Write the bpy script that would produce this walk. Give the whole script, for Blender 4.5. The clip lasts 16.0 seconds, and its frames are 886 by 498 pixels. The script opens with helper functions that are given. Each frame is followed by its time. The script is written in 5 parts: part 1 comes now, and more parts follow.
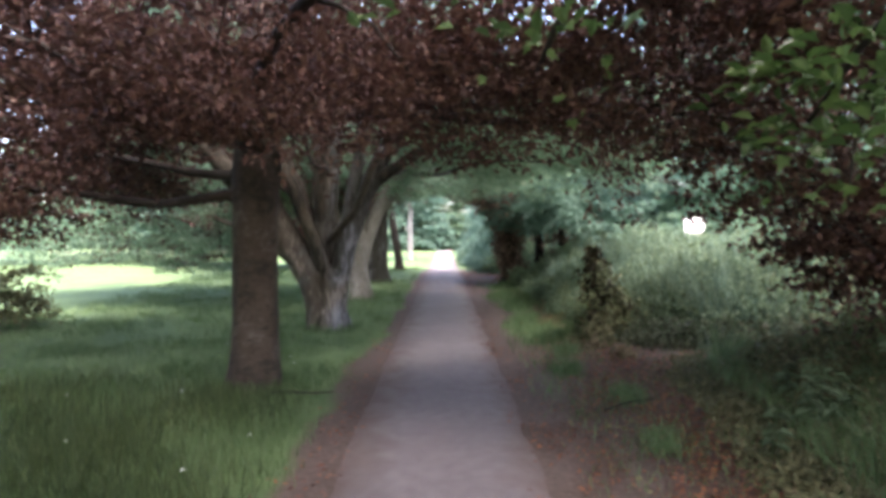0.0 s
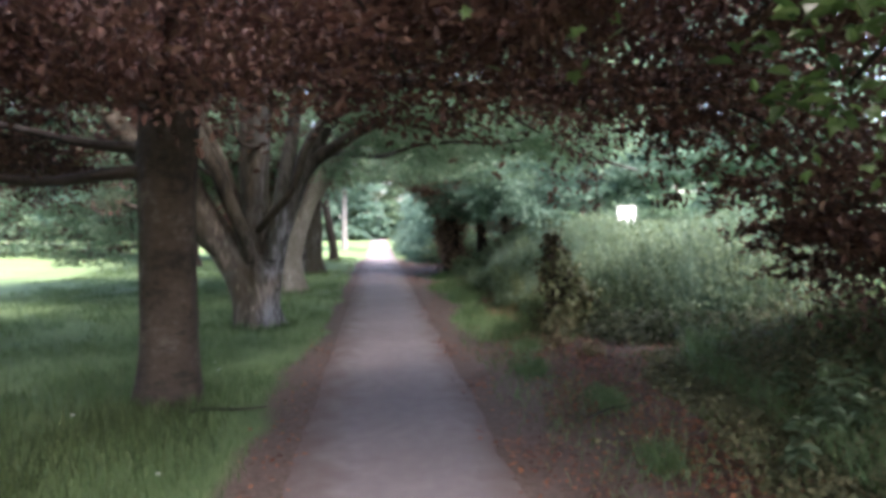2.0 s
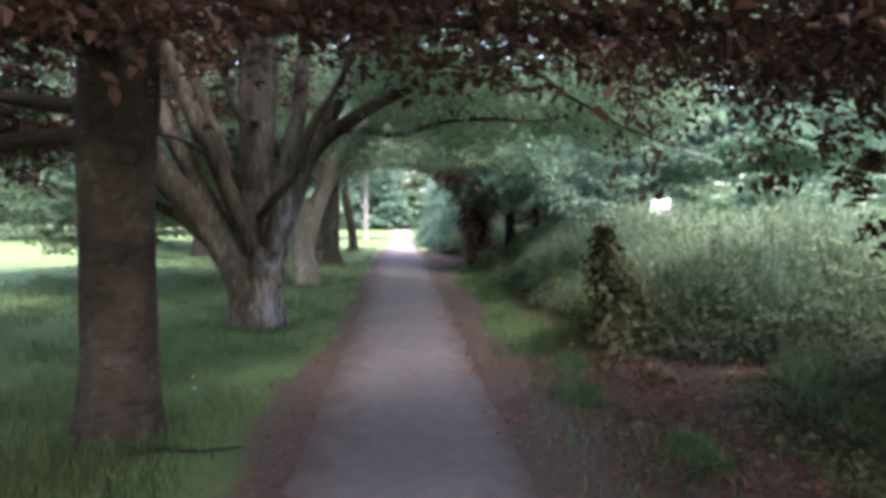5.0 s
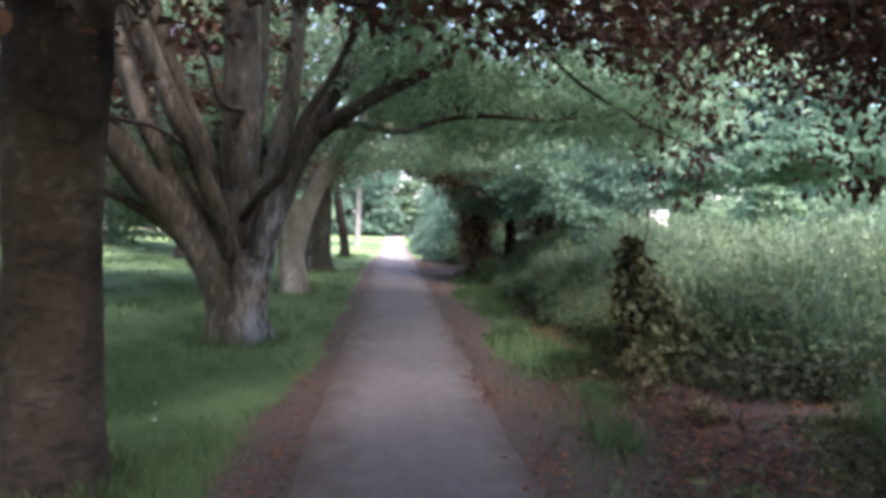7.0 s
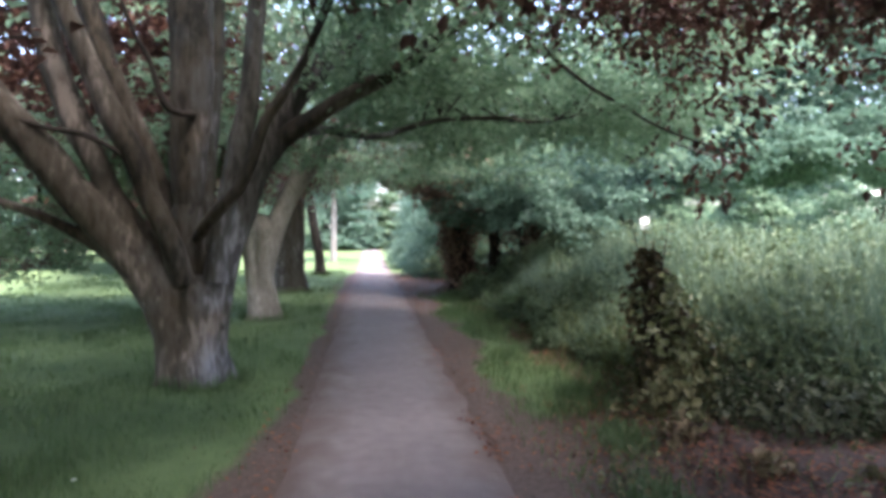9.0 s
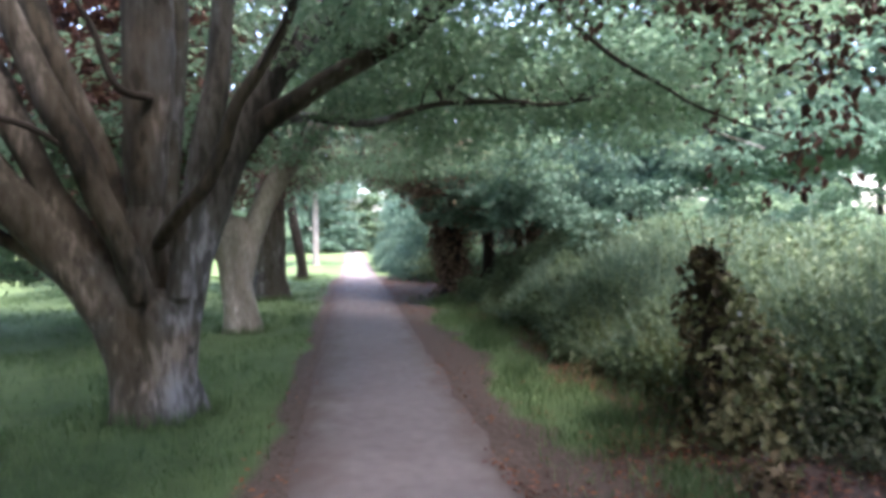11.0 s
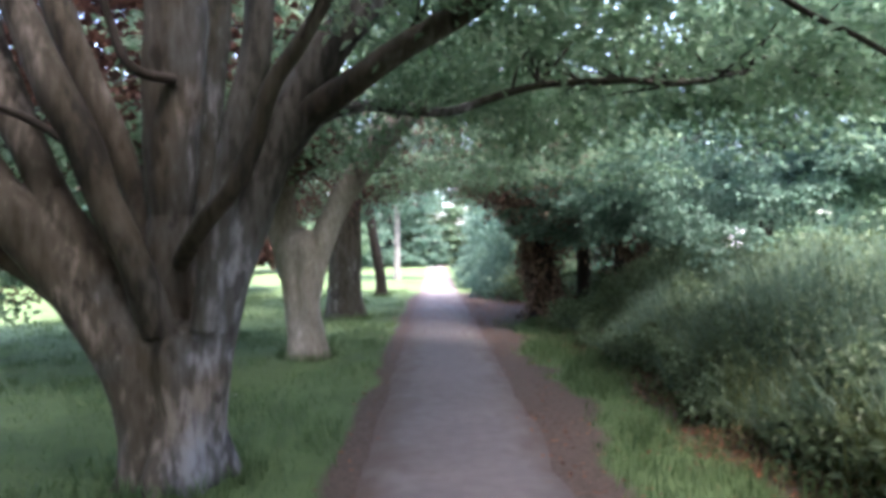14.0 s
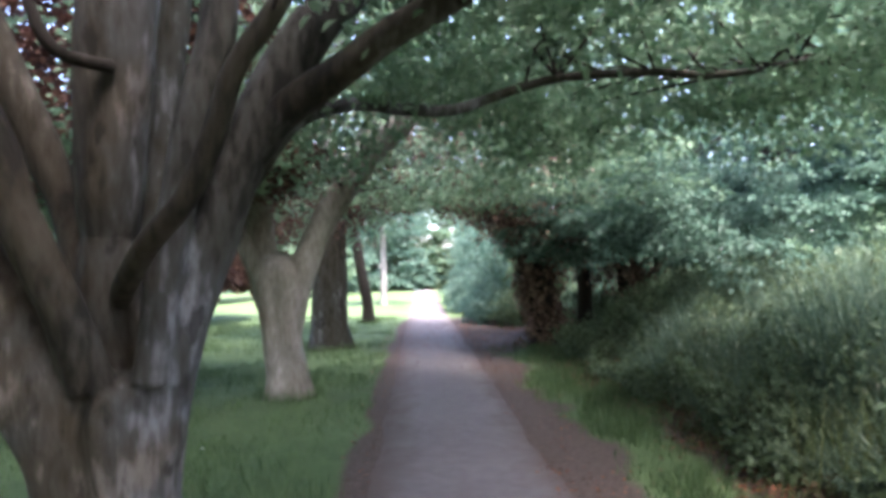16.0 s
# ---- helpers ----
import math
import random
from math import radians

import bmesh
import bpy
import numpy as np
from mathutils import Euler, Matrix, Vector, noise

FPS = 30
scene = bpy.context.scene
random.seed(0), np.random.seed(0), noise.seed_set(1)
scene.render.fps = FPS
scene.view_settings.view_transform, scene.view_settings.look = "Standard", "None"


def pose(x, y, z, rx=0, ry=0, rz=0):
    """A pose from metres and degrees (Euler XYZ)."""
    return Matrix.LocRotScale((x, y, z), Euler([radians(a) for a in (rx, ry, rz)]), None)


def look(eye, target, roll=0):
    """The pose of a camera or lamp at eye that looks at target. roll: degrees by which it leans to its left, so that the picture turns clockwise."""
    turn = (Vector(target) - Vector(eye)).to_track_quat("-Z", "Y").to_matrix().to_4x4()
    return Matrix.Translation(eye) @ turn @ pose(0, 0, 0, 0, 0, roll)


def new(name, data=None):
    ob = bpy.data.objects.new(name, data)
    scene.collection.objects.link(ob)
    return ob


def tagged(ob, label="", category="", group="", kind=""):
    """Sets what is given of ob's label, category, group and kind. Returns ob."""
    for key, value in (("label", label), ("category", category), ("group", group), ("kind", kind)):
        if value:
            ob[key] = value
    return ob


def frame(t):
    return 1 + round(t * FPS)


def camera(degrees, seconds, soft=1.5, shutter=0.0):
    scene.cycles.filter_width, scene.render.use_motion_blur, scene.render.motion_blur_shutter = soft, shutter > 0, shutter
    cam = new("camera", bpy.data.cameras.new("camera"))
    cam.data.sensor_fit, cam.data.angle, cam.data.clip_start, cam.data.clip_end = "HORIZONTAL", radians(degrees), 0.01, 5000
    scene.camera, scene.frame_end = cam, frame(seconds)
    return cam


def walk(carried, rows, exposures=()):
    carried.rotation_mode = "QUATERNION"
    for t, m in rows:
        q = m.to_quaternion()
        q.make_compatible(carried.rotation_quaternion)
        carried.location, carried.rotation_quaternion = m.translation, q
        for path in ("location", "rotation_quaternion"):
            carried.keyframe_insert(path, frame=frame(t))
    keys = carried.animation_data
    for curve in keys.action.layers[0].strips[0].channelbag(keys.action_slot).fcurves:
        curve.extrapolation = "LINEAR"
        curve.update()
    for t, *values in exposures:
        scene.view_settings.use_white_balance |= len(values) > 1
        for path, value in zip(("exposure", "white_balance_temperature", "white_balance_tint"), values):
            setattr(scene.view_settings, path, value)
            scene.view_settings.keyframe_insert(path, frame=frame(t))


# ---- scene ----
cam = camera(74.3, 16.0, soft=4.0)

PATH = [
    (0, (0.01, -0.219, 1.73), (0.006, 1.78, 1.677), -0.3),
    (0.5, (-0.045, 0.034, 1.706), (0.027, 2.03, 1.611), -1.3),
    (1, (-0.045, 0.229, 1.684), (0.067, 2.225, 1.625), -0.7),
    (1.5, (-0.063, 0.501, 1.699), (0.03, 2.495, 1.577), -0.8),
    (2, (-0.178, 0.648, 1.691), (0.046, 2.633, 1.6), -0.4),
    (2.5, (-0.117, 0.909, 1.663), (0.089, 2.896, 1.562), -0.4),
    (3, (-0.121, 1.135, 1.633), (0.079, 3.122, 1.515), -1.0),
    (3.5, (-0.123, 1.367, 1.669), (0.034, 3.356, 1.534), -1.7),
    (4, (-0.036, 1.589, 1.674), (0.064, 3.58, 1.509), -0.0),
    (6.5, (-0.209, 2.596, 1.628), (0.016, 4.583, 1.582), 0.9),
    (7, (-0.207, 2.831, 1.622), (-0.03, 4.821, 1.526), 1.7),
    (7.5, (-0.29, 3.077, 1.653), (0.01, 5.052, 1.562), 0.7),
    (8, (-0.231, 3.302, 1.628), (0.049, 5.28, 1.522), 2.0),
    (8.5, (-0.213, 3.528, 1.627), (0.054, 5.509, 1.557), 0.4),
    (9, (-0.21, 3.734, 1.653), (0.042, 5.717, 1.598), 0.1),
    (11.5, (-0.352, 4.948, 1.657), (-0.03, 6.921, 1.604), -1.1),
    (12, (-0.225, 5.175, 1.65), (-0.093, 7.171, 1.66), -1.0),
    (12.5, (-0.246, 5.477, 1.653), (-0.163, 7.475, 1.683), -0.9),
    (13, (-0.287, 5.661, 1.692), (-0.134, 7.655, 1.681), -0.9),
    (13.5, (-0.22, 5.913, 1.705), (-0.156, 7.912, 1.74), 0.1),
    (14, (-0.222, 6.136, 1.69), (-0.19, 8.135, 1.686), -0.6),
    (14.5, (-0.277, 6.399, 1.733), (-0.239, 8.398, 1.796), -0.6),
    (15, (-0.269, 6.629, 1.734), (-0.284, 8.626, 1.842), 0.9),
    (15.5, (-0.375, 6.86, 1.716), (-0.328, 8.856, 1.829), -0.2),
    (16, (-0.352, 6.99, 1.699), (-0.267, 8.987, 1.773), -1.6),
]
walk(cam, [(t, look(eye, target, roll)) for t, eye, target, roll in PATH], exposures=[(0.0, 3.54, 6650.0, 24.0), (4.0, 3.45, 6600.0, 24.0), (7.5, 3.42, 6520.0, 23.5), (9.0, 3.44, 6480.0, 23.0), (12.0, 3.5, 6430.0, 24.0), (16.0, 3.64, 6350.0, 24.0)])

# ---- sky, sun ----
SUN_EL, SUN_AZ = 58.0, 150.0
world = bpy.data.worlds.new("sky")
scene.world = world
world.use_nodes = True
wn = world.node_tree.nodes
sky = wn.new("ShaderNodeTexSky")
sky.sky_type = "NISHITA"
sky.sun_disc = False
sky.sun_elevation, sky.sun_rotation = radians(SUN_EL), radians(SUN_AZ)
sky.air_density, sky.dust_density, sky.ozone_density = 1.0, 3.0, 1.0
wn["Background"].inputs["Strength"].default_value = 0.15
world.node_tree.links.new(sky.outputs[0], wn["Background"].inputs["Color"])
sun = new("sun", bpy.data.lights.new("sun", "SUN"))
sun.data.energy, sun.data.angle, sun.data.color = 1.9, radians(25), (1.0, 0.96, 0.90)
az, el = radians(SUN_AZ), radians(SUN_EL)
to_sun = Vector((math.sin(az) * math.cos(el), math.cos(az) * math.cos(el), math.sin(el)))
sun.matrix_world = look(to_sun * 60, (0, 0, 0))

rng = np.random.default_rng(7)


# ---- materials ----
def mat(name, colors, scale=6.0, rough=0.8, bump=0.0, bump_scale=60.0, stretch=(1, 1, 1), specular=0.3, translucent=0.0,
        per_island=0.0, fine=0.35, lo=0.3, hi=0.7, scars=None):
    """Two-scale noise over a ramp of colours; leaves may let light through."""
    m = bpy.data.materials.new(name)
    m.use_nodes = True
    nt = m.node_tree
    n, lk = nt.nodes, nt.links
    bs = n["Principled BSDF"]
    tc = n.new("ShaderNodeTexCoord")
    mp = n.new("ShaderNodeMapping")
    mp.inputs["Scale"].default_value = stretch
    lk.new(tc.outputs["Object"], mp.inputs["Vector"])
    big, small = n.new("ShaderNodeTexNoise"), n.new("ShaderNodeTexNoise")
    big.inputs["Scale"].default_value, small.inputs["Scale"].default_value = scale, scale * 9
    big.inputs["Detail"].default_value, small.inputs["Detail"].default_value = 4, 3
    for t in (big, small):
        lk.new(mp.outputs[0], t.inputs["Vector"])
    mix = n.new("ShaderNodeMath")
    mix.operation = "MULTIPLY_ADD"
    mix.inputs[1].default_value = fine
    lk.new(small.outputs["Fac"], mix.inputs[0])
    sc = n.new("ShaderNodeMath")
    sc.operation = "MULTIPLY_ADD"
    sc.inputs[1].default_value, sc.inputs[2].default_value = 1 - fine, 0
    lk.new(big.outputs["Fac"], sc.inputs[0])
    lk.new(sc.outputs[0], mix.inputs[2])
    fac = mix.outputs[0]
    if per_island:
        geo = n.new("ShaderNodeNewGeometry")
        isl = n.new("ShaderNodeMath")
        isl.operation = "MULTIPLY_ADD"
        isl.inputs[1].default_value, isl.inputs[2].default_value = per_island, -per_island / 2
        lk.new(geo.outputs["Random Per Island"], isl.inputs[0])
        add = n.new("ShaderNodeMath")
        add.operation = "ADD"
        lk.new(fac, add.inputs[0])
        lk.new(isl.outputs[0], add.inputs[1])
        fac = add.outputs[0]
    ramp = n.new("ShaderNodeValToRGB")
    el_ = ramp.color_ramp.elements
    while len(el_) < len(colors):
        el_.new(0.5)
    for i, c in enumerate(colors):
        el_[i].position = lo + (hi - lo) * i / max(1, len(colors) - 1)
        el_[i].color = (*c, 1)
    lk.new(fac, ramp.inputs[0])
    lk.new(ramp.outputs[0], bs.inputs["Base Color"])
    if scars:
        ms_ = n.new("ShaderNodeMapping")
        ms_.inputs["Scale"].default_value = scars
        lk.new(tc.outputs["Object"], ms_.inputs["Vector"])
        sn = n.new("ShaderNodeTexNoise")
        sn.inputs["Scale"].default_value, sn.inputs["Detail"].default_value = 1.0, 3
        lk.new(ms_.outputs[0], sn.inputs["Vector"])
        sr = n.new("ShaderNodeMapRange")
        sr.inputs["From Min"].default_value, sr.inputs["From Max"].default_value, sr.inputs["To Max"].default_value = 0.60, 0.68, 0.75
        lk.new(sn.outputs["Fac"], sr.inputs["Value"])
        sx = n.new("ShaderNodeMixRGB")
        sx.inputs["Color2"].default_value = (*colors[0], 1)
        lk.new(sr.outputs[0], sx.inputs["Fac"])
        lk.new(ramp.outputs[0], sx.inputs["Color1"])
        lk.new(sx.outputs[0], bs.inputs["Base Color"])
    bs.inputs["Roughness"].default_value = rough
    bs.inputs["Specular IOR Level"].default_value = specular
    if bump:
        bt = n.new("ShaderNodeTexNoise")
        bt.inputs["Scale"].default_value, bt.inputs["Detail"].default_value = bump_scale, 5
        lk.new(mp.outputs[0], bt.inputs["Vector"])
        bp = n.new("ShaderNodeBump")
        bp.inputs["Strength"].default_value, bp.inputs["Distance"].default_value = bump, 0.02
        lk.new(bt.outputs["Fac"], bp.inputs["Height"])
        lk.new(bp.outputs[0], bs.inputs["Normal"])
    if translucent:
        tr = n.new("ShaderNodeBsdfTranslucent")
        lk.new(ramp.outputs[0], tr.inputs["Color"])
        ms = n.new("ShaderNodeMixShader")
        ms.inputs[0].default_value = translucent
        lk.new(bs.outputs[0], ms.inputs[1])
        lk.new(tr.outputs[0], ms.inputs[2])
        lk.new(ms.outputs[0], n["Material Output"].inputs["Surface"])
    return m


M_COPPER = mat("copper_leaf", [(0.037, 0.018, 0.014), (0.074, 0.035, 0.026), (0.112, 0.063, 0.045)], 1.2, 0.55, per_island=0.5,
               specular=0.3, translucent=0.3)
M_GREEN = mat("green_leaf", [(0.118, 0.200, 0.122), (0.172, 0.268, 0.170), (0.234, 0.330, 0.222)], 0.9, 0.5, per_island=0.4,
              specular=0.25, translucent=0.58)
M_PALE = mat("pale_green_leaf", [(0.072, 0.138, 0.100), (0.104, 0.184, 0.136), (0.146, 0.232, 0.176)], 0.8, 0.5, per_island=0.4,
             specular=0.25, translucent=0.55)
M_MAPLE = mat("maple_leaf", [(0.038, 0.076, 0.024), (0.062, 0.118, 0.036), (0.100, 0.160, 0.054)], 2.0, 0.42, per_island=0.4,
              specular=0.4, translucent=0.4)
M_IVY = mat("ivy_leaf", [(0.056, 0.060, 0.026), (0.090, 0.093, 0.042), (0.138, 0.132, 0.068)], 1.5, 0.65, per_island=0.45,
            specular=0.2, translucent=0.15)
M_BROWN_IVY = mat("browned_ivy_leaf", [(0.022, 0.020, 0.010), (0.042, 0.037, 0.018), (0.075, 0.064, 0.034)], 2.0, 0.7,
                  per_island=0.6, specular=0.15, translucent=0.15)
M_GRASS = mat("grass_blade", [(0.048, 0.090, 0.034), (0.082, 0.142, 0.056), (0.130, 0.192, 0.085)], 0.7, 0.5, per_island=0.4,
              specular=0.3, translucent=0.3)
# Long grass, darker than the lawn: the beech's shade is in this colour.
M_LONG_SHADED = mat("shaded_long_grass_blade", [(0.026, 0.044, 0.014), (0.044, 0.070, 0.022), (0.078, 0.106, 0.040)], 0.9, 0.55, per_island=0.5,
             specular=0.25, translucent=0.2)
M_TALL = mat("tall_grass_blade", [(0.056, 0.104, 0.068), (0.092, 0.156, 0.106), (0.148, 0.216, 0.154)], 0.7, 0.5, per_island=0.5,
             specular=0.35, translucent=0.3)
M_NETTLE = mat("nettle_leaf", [(0.050, 0.072, 0.032), (0.094, 0.140, 0.070), (0.132, 0.192, 0.108), (0.176, 0.242, 0.148)], 1.1, 0.5, per_island=0.45,
               specular=0.3, translucent=0.5, lo=0.28, hi=0.72)
M_RED_IVY = mat("russet_ivy_leaf", [(0.075, 0.046, 0.034), (0.135, 0.086, 0.062), (0.20, 0.15, 0.105)], 1.6, 0.6, per_island=0.6, translucent=0.25)
# Brighter copy of the ivy: light on the stump's leaves painted into the colour.
M_LIT_IVY = mat("lit_ivy_leaf", [(0.060, 0.075, 0.030), (0.100, 0.120, 0.052), (0.170, 0.185, 0.095)], 2.0, 0.5, per_island=0.6, translucent=0.3)
M_WEED = mat("dark_weed_leaf", [(0.030, 0.040, 0.020), (0.054, 0.068, 0.036), (0.090, 0.104, 0.058)], 1.4, 0.6, per_island=0.5, specular=0.2, translucent=0.25)
M_STRAW = mat("dry_stalk", [(0.064, 0.088, 0.026), (0.098, 0.126, 0.038), (0.140, 0.165, 0.058)], 2.0, 0.6, per_island=0.5, translucent=0.2)
M_LITTER = mat("fallen_leaf", [(0.050, 0.022, 0.015), (0.126, 0.045, 0.024), (0.205, 0.088, 0.043)], 1.5, 0.65, per_island=0.7,
               specular=0.2)
M_BARK = mat("grey_bark", [(0.010, 0.009, 0.006), (0.033, 0.031, 0.021), (0.050, 0.051, 0.045), (0.150, 0.156, 0.164)], 1.9, 0.85, 1.6, 11.0, (1, 1, 0.3), fine=0.36, lo=0.37, hi=0.64, scars=(7, 7, 3))
M_BARK_WARM = mat("brown_grey_bark", [(0.010, 0.008, 0.005), (0.034, 0.028, 0.018), (0.047, 0.040, 0.028), (0.098, 0.092, 0.080)], 1.9, 0.85, 1.6, 11.0, (1, 1, 0.3), fine=0.36, lo=0.37, hi=0.66, scars=(7, 7, 3))
M_BARK_PALE = mat("pale_grey_bark", [(0.085, 0.075, 0.058), (0.150, 0.138, 0.112), (0.200, 0.188, 0.160), (0.290, 0.280, 0.255)], 2.2, 0.85, 1.0, 14.0, (1, 1, 0.35), lo=0.36, hi=0.66)
M_BARK_DARK = mat("dark_bark", [(0.012, 0.009, 0.007), (0.024, 0.019, 0.015), (0.048, 0.040, 0.034)], 2.4, 0.9, 0.8, 12.0,
                  (1, 1, 0.4))
M_BARK_BROWN = mat("brown_bark", [(0.009, 0.007, 0.005), (0.028, 0.020, 0.014), (0.039, 0.029, 0.021), (0.074, 0.064, 0.054)], 1.7, 0.85, 1.3, 10.0,
                   (1, 1, 1.1), fine=0.34, lo=0.37, hi=0.65, scars=(4, 4, 11))
M_PALE_BARK = mat("pale_bark", [(0.13, 0.125, 0.12), (0.22, 0.21, 0.20), (0.32, 0.31, 0.30)], 3.0, 0.8, 0.3, 14.0)
M_DRY = mat("dry_leaf", [(0.09, 0.07, 0.04), (0.15, 0.12, 0.07), (0.24, 0.19, 0.12)], 3.0, 0.7, per_island=0.6, specular=0.15, translucent=0.2)
M_WHITE = mat("white_paint", [(0.74, 0.74, 0.74), (0.80, 0.80, 0.80)], 3.0, 0.4)
M_POST = mat("galvanised_post", [(0.42, 0.43, 0.44), (0.55, 0.56, 0.57)], 8.0, 0.45)


def asphalt():
    m = mat("asphalt", [(0.124, 0.109, 0.108), (0.152, 0.135, 0.134), (0.186, 0.167, 0.163)], 0.9, 0.8, 0.5, 160.0, fine=0.5)
    n, lk = m.node_tree.nodes, m.node_tree.links
    bs = n["Principled BSDF"]
    old = bs.inputs["Base Color"].links[0].from_socket
    tc = n.new("ShaderNodeTexCoord")
    sep = n.new("ShaderNodeSeparateXYZ")
    lk.new(tc.outputs["Object"], sep.inputs[0])
    ab = n.new("ShaderNodeMath")
    ab.operation = "ABSOLUTE"
    lk.new(sep.outputs["X"], ab.inputs[0])
    nz = n.new("ShaderNodeTexNoise")
    nz.inputs["Scale"].default_value, nz.inputs["Detail"].default_value = 3.0, 6
    lk.new(tc.outputs["Object"], nz.inputs["Vector"])
    ad = n.new("ShaderNodeMath")
    ad.operation = "MULTIPLY_ADD"
    ad.inputs[1].default_value = 0.8
    lk.new(nz.outputs["Fac"], ad.inputs[0])
    lk.new(ab.outputs[0], ad.inputs[2])
    mr = n.new("ShaderNodeMapRange")
    mr.inputs["From Min"].default_value, mr.inputs["From Max"].default_value = 0.78, 1.16
    lk.new(ad.outputs[0], mr.inputs["Value"])
    mx = n.new("ShaderNodeMixRGB")
    mx.inputs["Color2"].default_value = (0.102, 0.078, 0.068, 1)
    lk.new(mr.outputs[0], mx.inputs["Fac"])
    lk.new(old, mx.inputs["Color1"])
    lk.new(mx.outputs[0], bs.inputs["Base Color"])
    return m


def two_sided_bark():
    """Grey bark browner towards the lawn, with the one-sided light put into the colour."""
    m = mat("side_tinted_grey_bark", [(0.010, 0.009, 0.007), (0.040, 0.039, 0.032), (0.061, 0.063, 0.061), (0.165, 0.172, 0.184)], 1.9, 0.85, 1.6, 11.0, (1, 1, 0.3), fine=0.36, lo=0.37, hi=0.64, scars=(7, 7, 3))
    n, lk = m.node_tree.nodes, m.node_tree.links
    bs = n["Principled BSDF"]
    old = bs.inputs["Base Color"].links[0].from_socket
    tc = n.new("ShaderNodeTexCoord")
    sep = n.new("ShaderNodeSeparateXYZ")
    lk.new(tc.outputs["Object"], sep.inputs[0])
    nz = n.new("ShaderNodeTexNoise")
    nz.inputs["Scale"].default_value, nz.inputs["Detail"].default_value = 1.6, 4
    lk.new(tc.outputs["Object"], nz.inputs["Vector"])
    ad = n.new("ShaderNodeMath")
    ad.operation = "MULTIPLY_ADD"
    ad.inputs[1].default_value = 2.6
    lk.new(nz.outputs["Fac"], ad.inputs[0])
    lk.new(sep.outputs["X"], ad.inputs[2])
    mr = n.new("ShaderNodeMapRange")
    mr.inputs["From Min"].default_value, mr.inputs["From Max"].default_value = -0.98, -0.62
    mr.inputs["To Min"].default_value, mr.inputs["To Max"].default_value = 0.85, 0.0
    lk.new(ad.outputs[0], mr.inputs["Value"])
    # brown multiply dims the side turned from the open sky
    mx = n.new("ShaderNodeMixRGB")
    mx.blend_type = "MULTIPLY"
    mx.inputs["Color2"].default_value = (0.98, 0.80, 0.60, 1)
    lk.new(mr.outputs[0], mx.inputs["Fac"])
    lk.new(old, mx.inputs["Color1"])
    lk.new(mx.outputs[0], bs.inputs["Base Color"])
    return m


def soil_and_turf():
    """Turf on the lawn, trodden earth and leaf mould along the path and on the bank."""
    m = mat("turf", [(0.046, 0.080, 0.030), (0.075, 0.124, 0.046), (0.110, 0.165, 0.066)], 0.5, 0.9, 0.8, 40.0)
    n, lk = m.node_tree.nodes, m.node_tree.links
    bs = n["Principled BSDF"]
    old = bs.inputs["Base Color"].links[0].from_socket
    tc = n.new("ShaderNodeTexCoord")
    nz, nf = n.new("ShaderNodeTexNoise"), n.new("ShaderNodeTexNoise")
    nz.inputs["Scale"].default_value, nz.inputs["Detail"].default_value = 1.3, 6
    nf.inputs["Scale"].default_value, nf.inputs["Detail"].default_value = 22, 4
    for q in (nz, nf):
        lk.new(tc.outputs["Object"], q.inputs["Vector"])
    at = n.new("ShaderNodeAttribute")
    at.attribute_name = "earth"
    ad = n.new("ShaderNodeMath")
    ad.operation = "MULTIPLY_ADD"
    ad.inputs[1].default_value = 0.8
    lk.new(nz.outputs["Fac"], ad.inputs[0])
    lk.new(at.outputs["Fac"], ad.inputs[2])
    mr = n.new("ShaderNodeMapRange")
    mr.inputs["From Min"].default_value, mr.inputs["From Max"].default_value = 0.68, 1.08
    lk.new(ad.outputs[0], mr.inputs["Value"])
    rp = n.new("ShaderNodeValToRGB")
    e = rp.color_ramp.elements
    e[0].position, e[0].color = 0.30, (0.060, 0.043, 0.035, 1)
    e[1].position, e[1].color = 0.70, (0.106, 0.081, 0.067, 1)
    lk.new(nf.outputs["Fac"], rp.inputs[0])
    mx = n.new("ShaderNodeMixRGB")
    lk.new(mr.outputs[0], mx.inputs["Fac"])
    lk.new(old, mx.inputs["Color1"])
    lk.new(rp.outputs[0], mx.inputs["Color2"])
    lk.new(mx.outputs[0], bs.inputs["Base Color"])
    return m


M_ASPHALT, M_TURF, M_BARK_SIDE_TINT = asphalt(), soil_and_turf(), two_sided_bark()


# ---- mesh helpers ----
def link_mesh(name, verts, faces, material, parent=None, label="", smooth=True):
    """verts (n, 3), faces (m, k) as arrays, all faces with k corners."""
    me = bpy.data.meshes.new(name)
    verts, faces = np.asarray(verts, np.float32), np.asarray(faces, np.int32)
    k = faces.shape[1]
    me.vertices.add(len(verts))
    me.vertices.foreach_set("co", verts.ravel())
    me.loops.add(faces.size)
    me.loops.foreach_set("vertex_index", faces.ravel())
    me.polygons.add(len(faces))
    me.polygons.foreach_set("loop_start", np.arange(len(faces), dtype=np.int32) * k)
    me.polygons.foreach_set("loop_total", np.full(len(faces), k, np.int32))
    me.polygons.foreach_set("use_smooth", np.full(len(faces), smooth, bool))
    me.update(calc_edges=True)
    me.materials.append(material)
    ob = new(name, me)
    ob.parent = parent
    if label:
        ob["label"] = label
    return ob


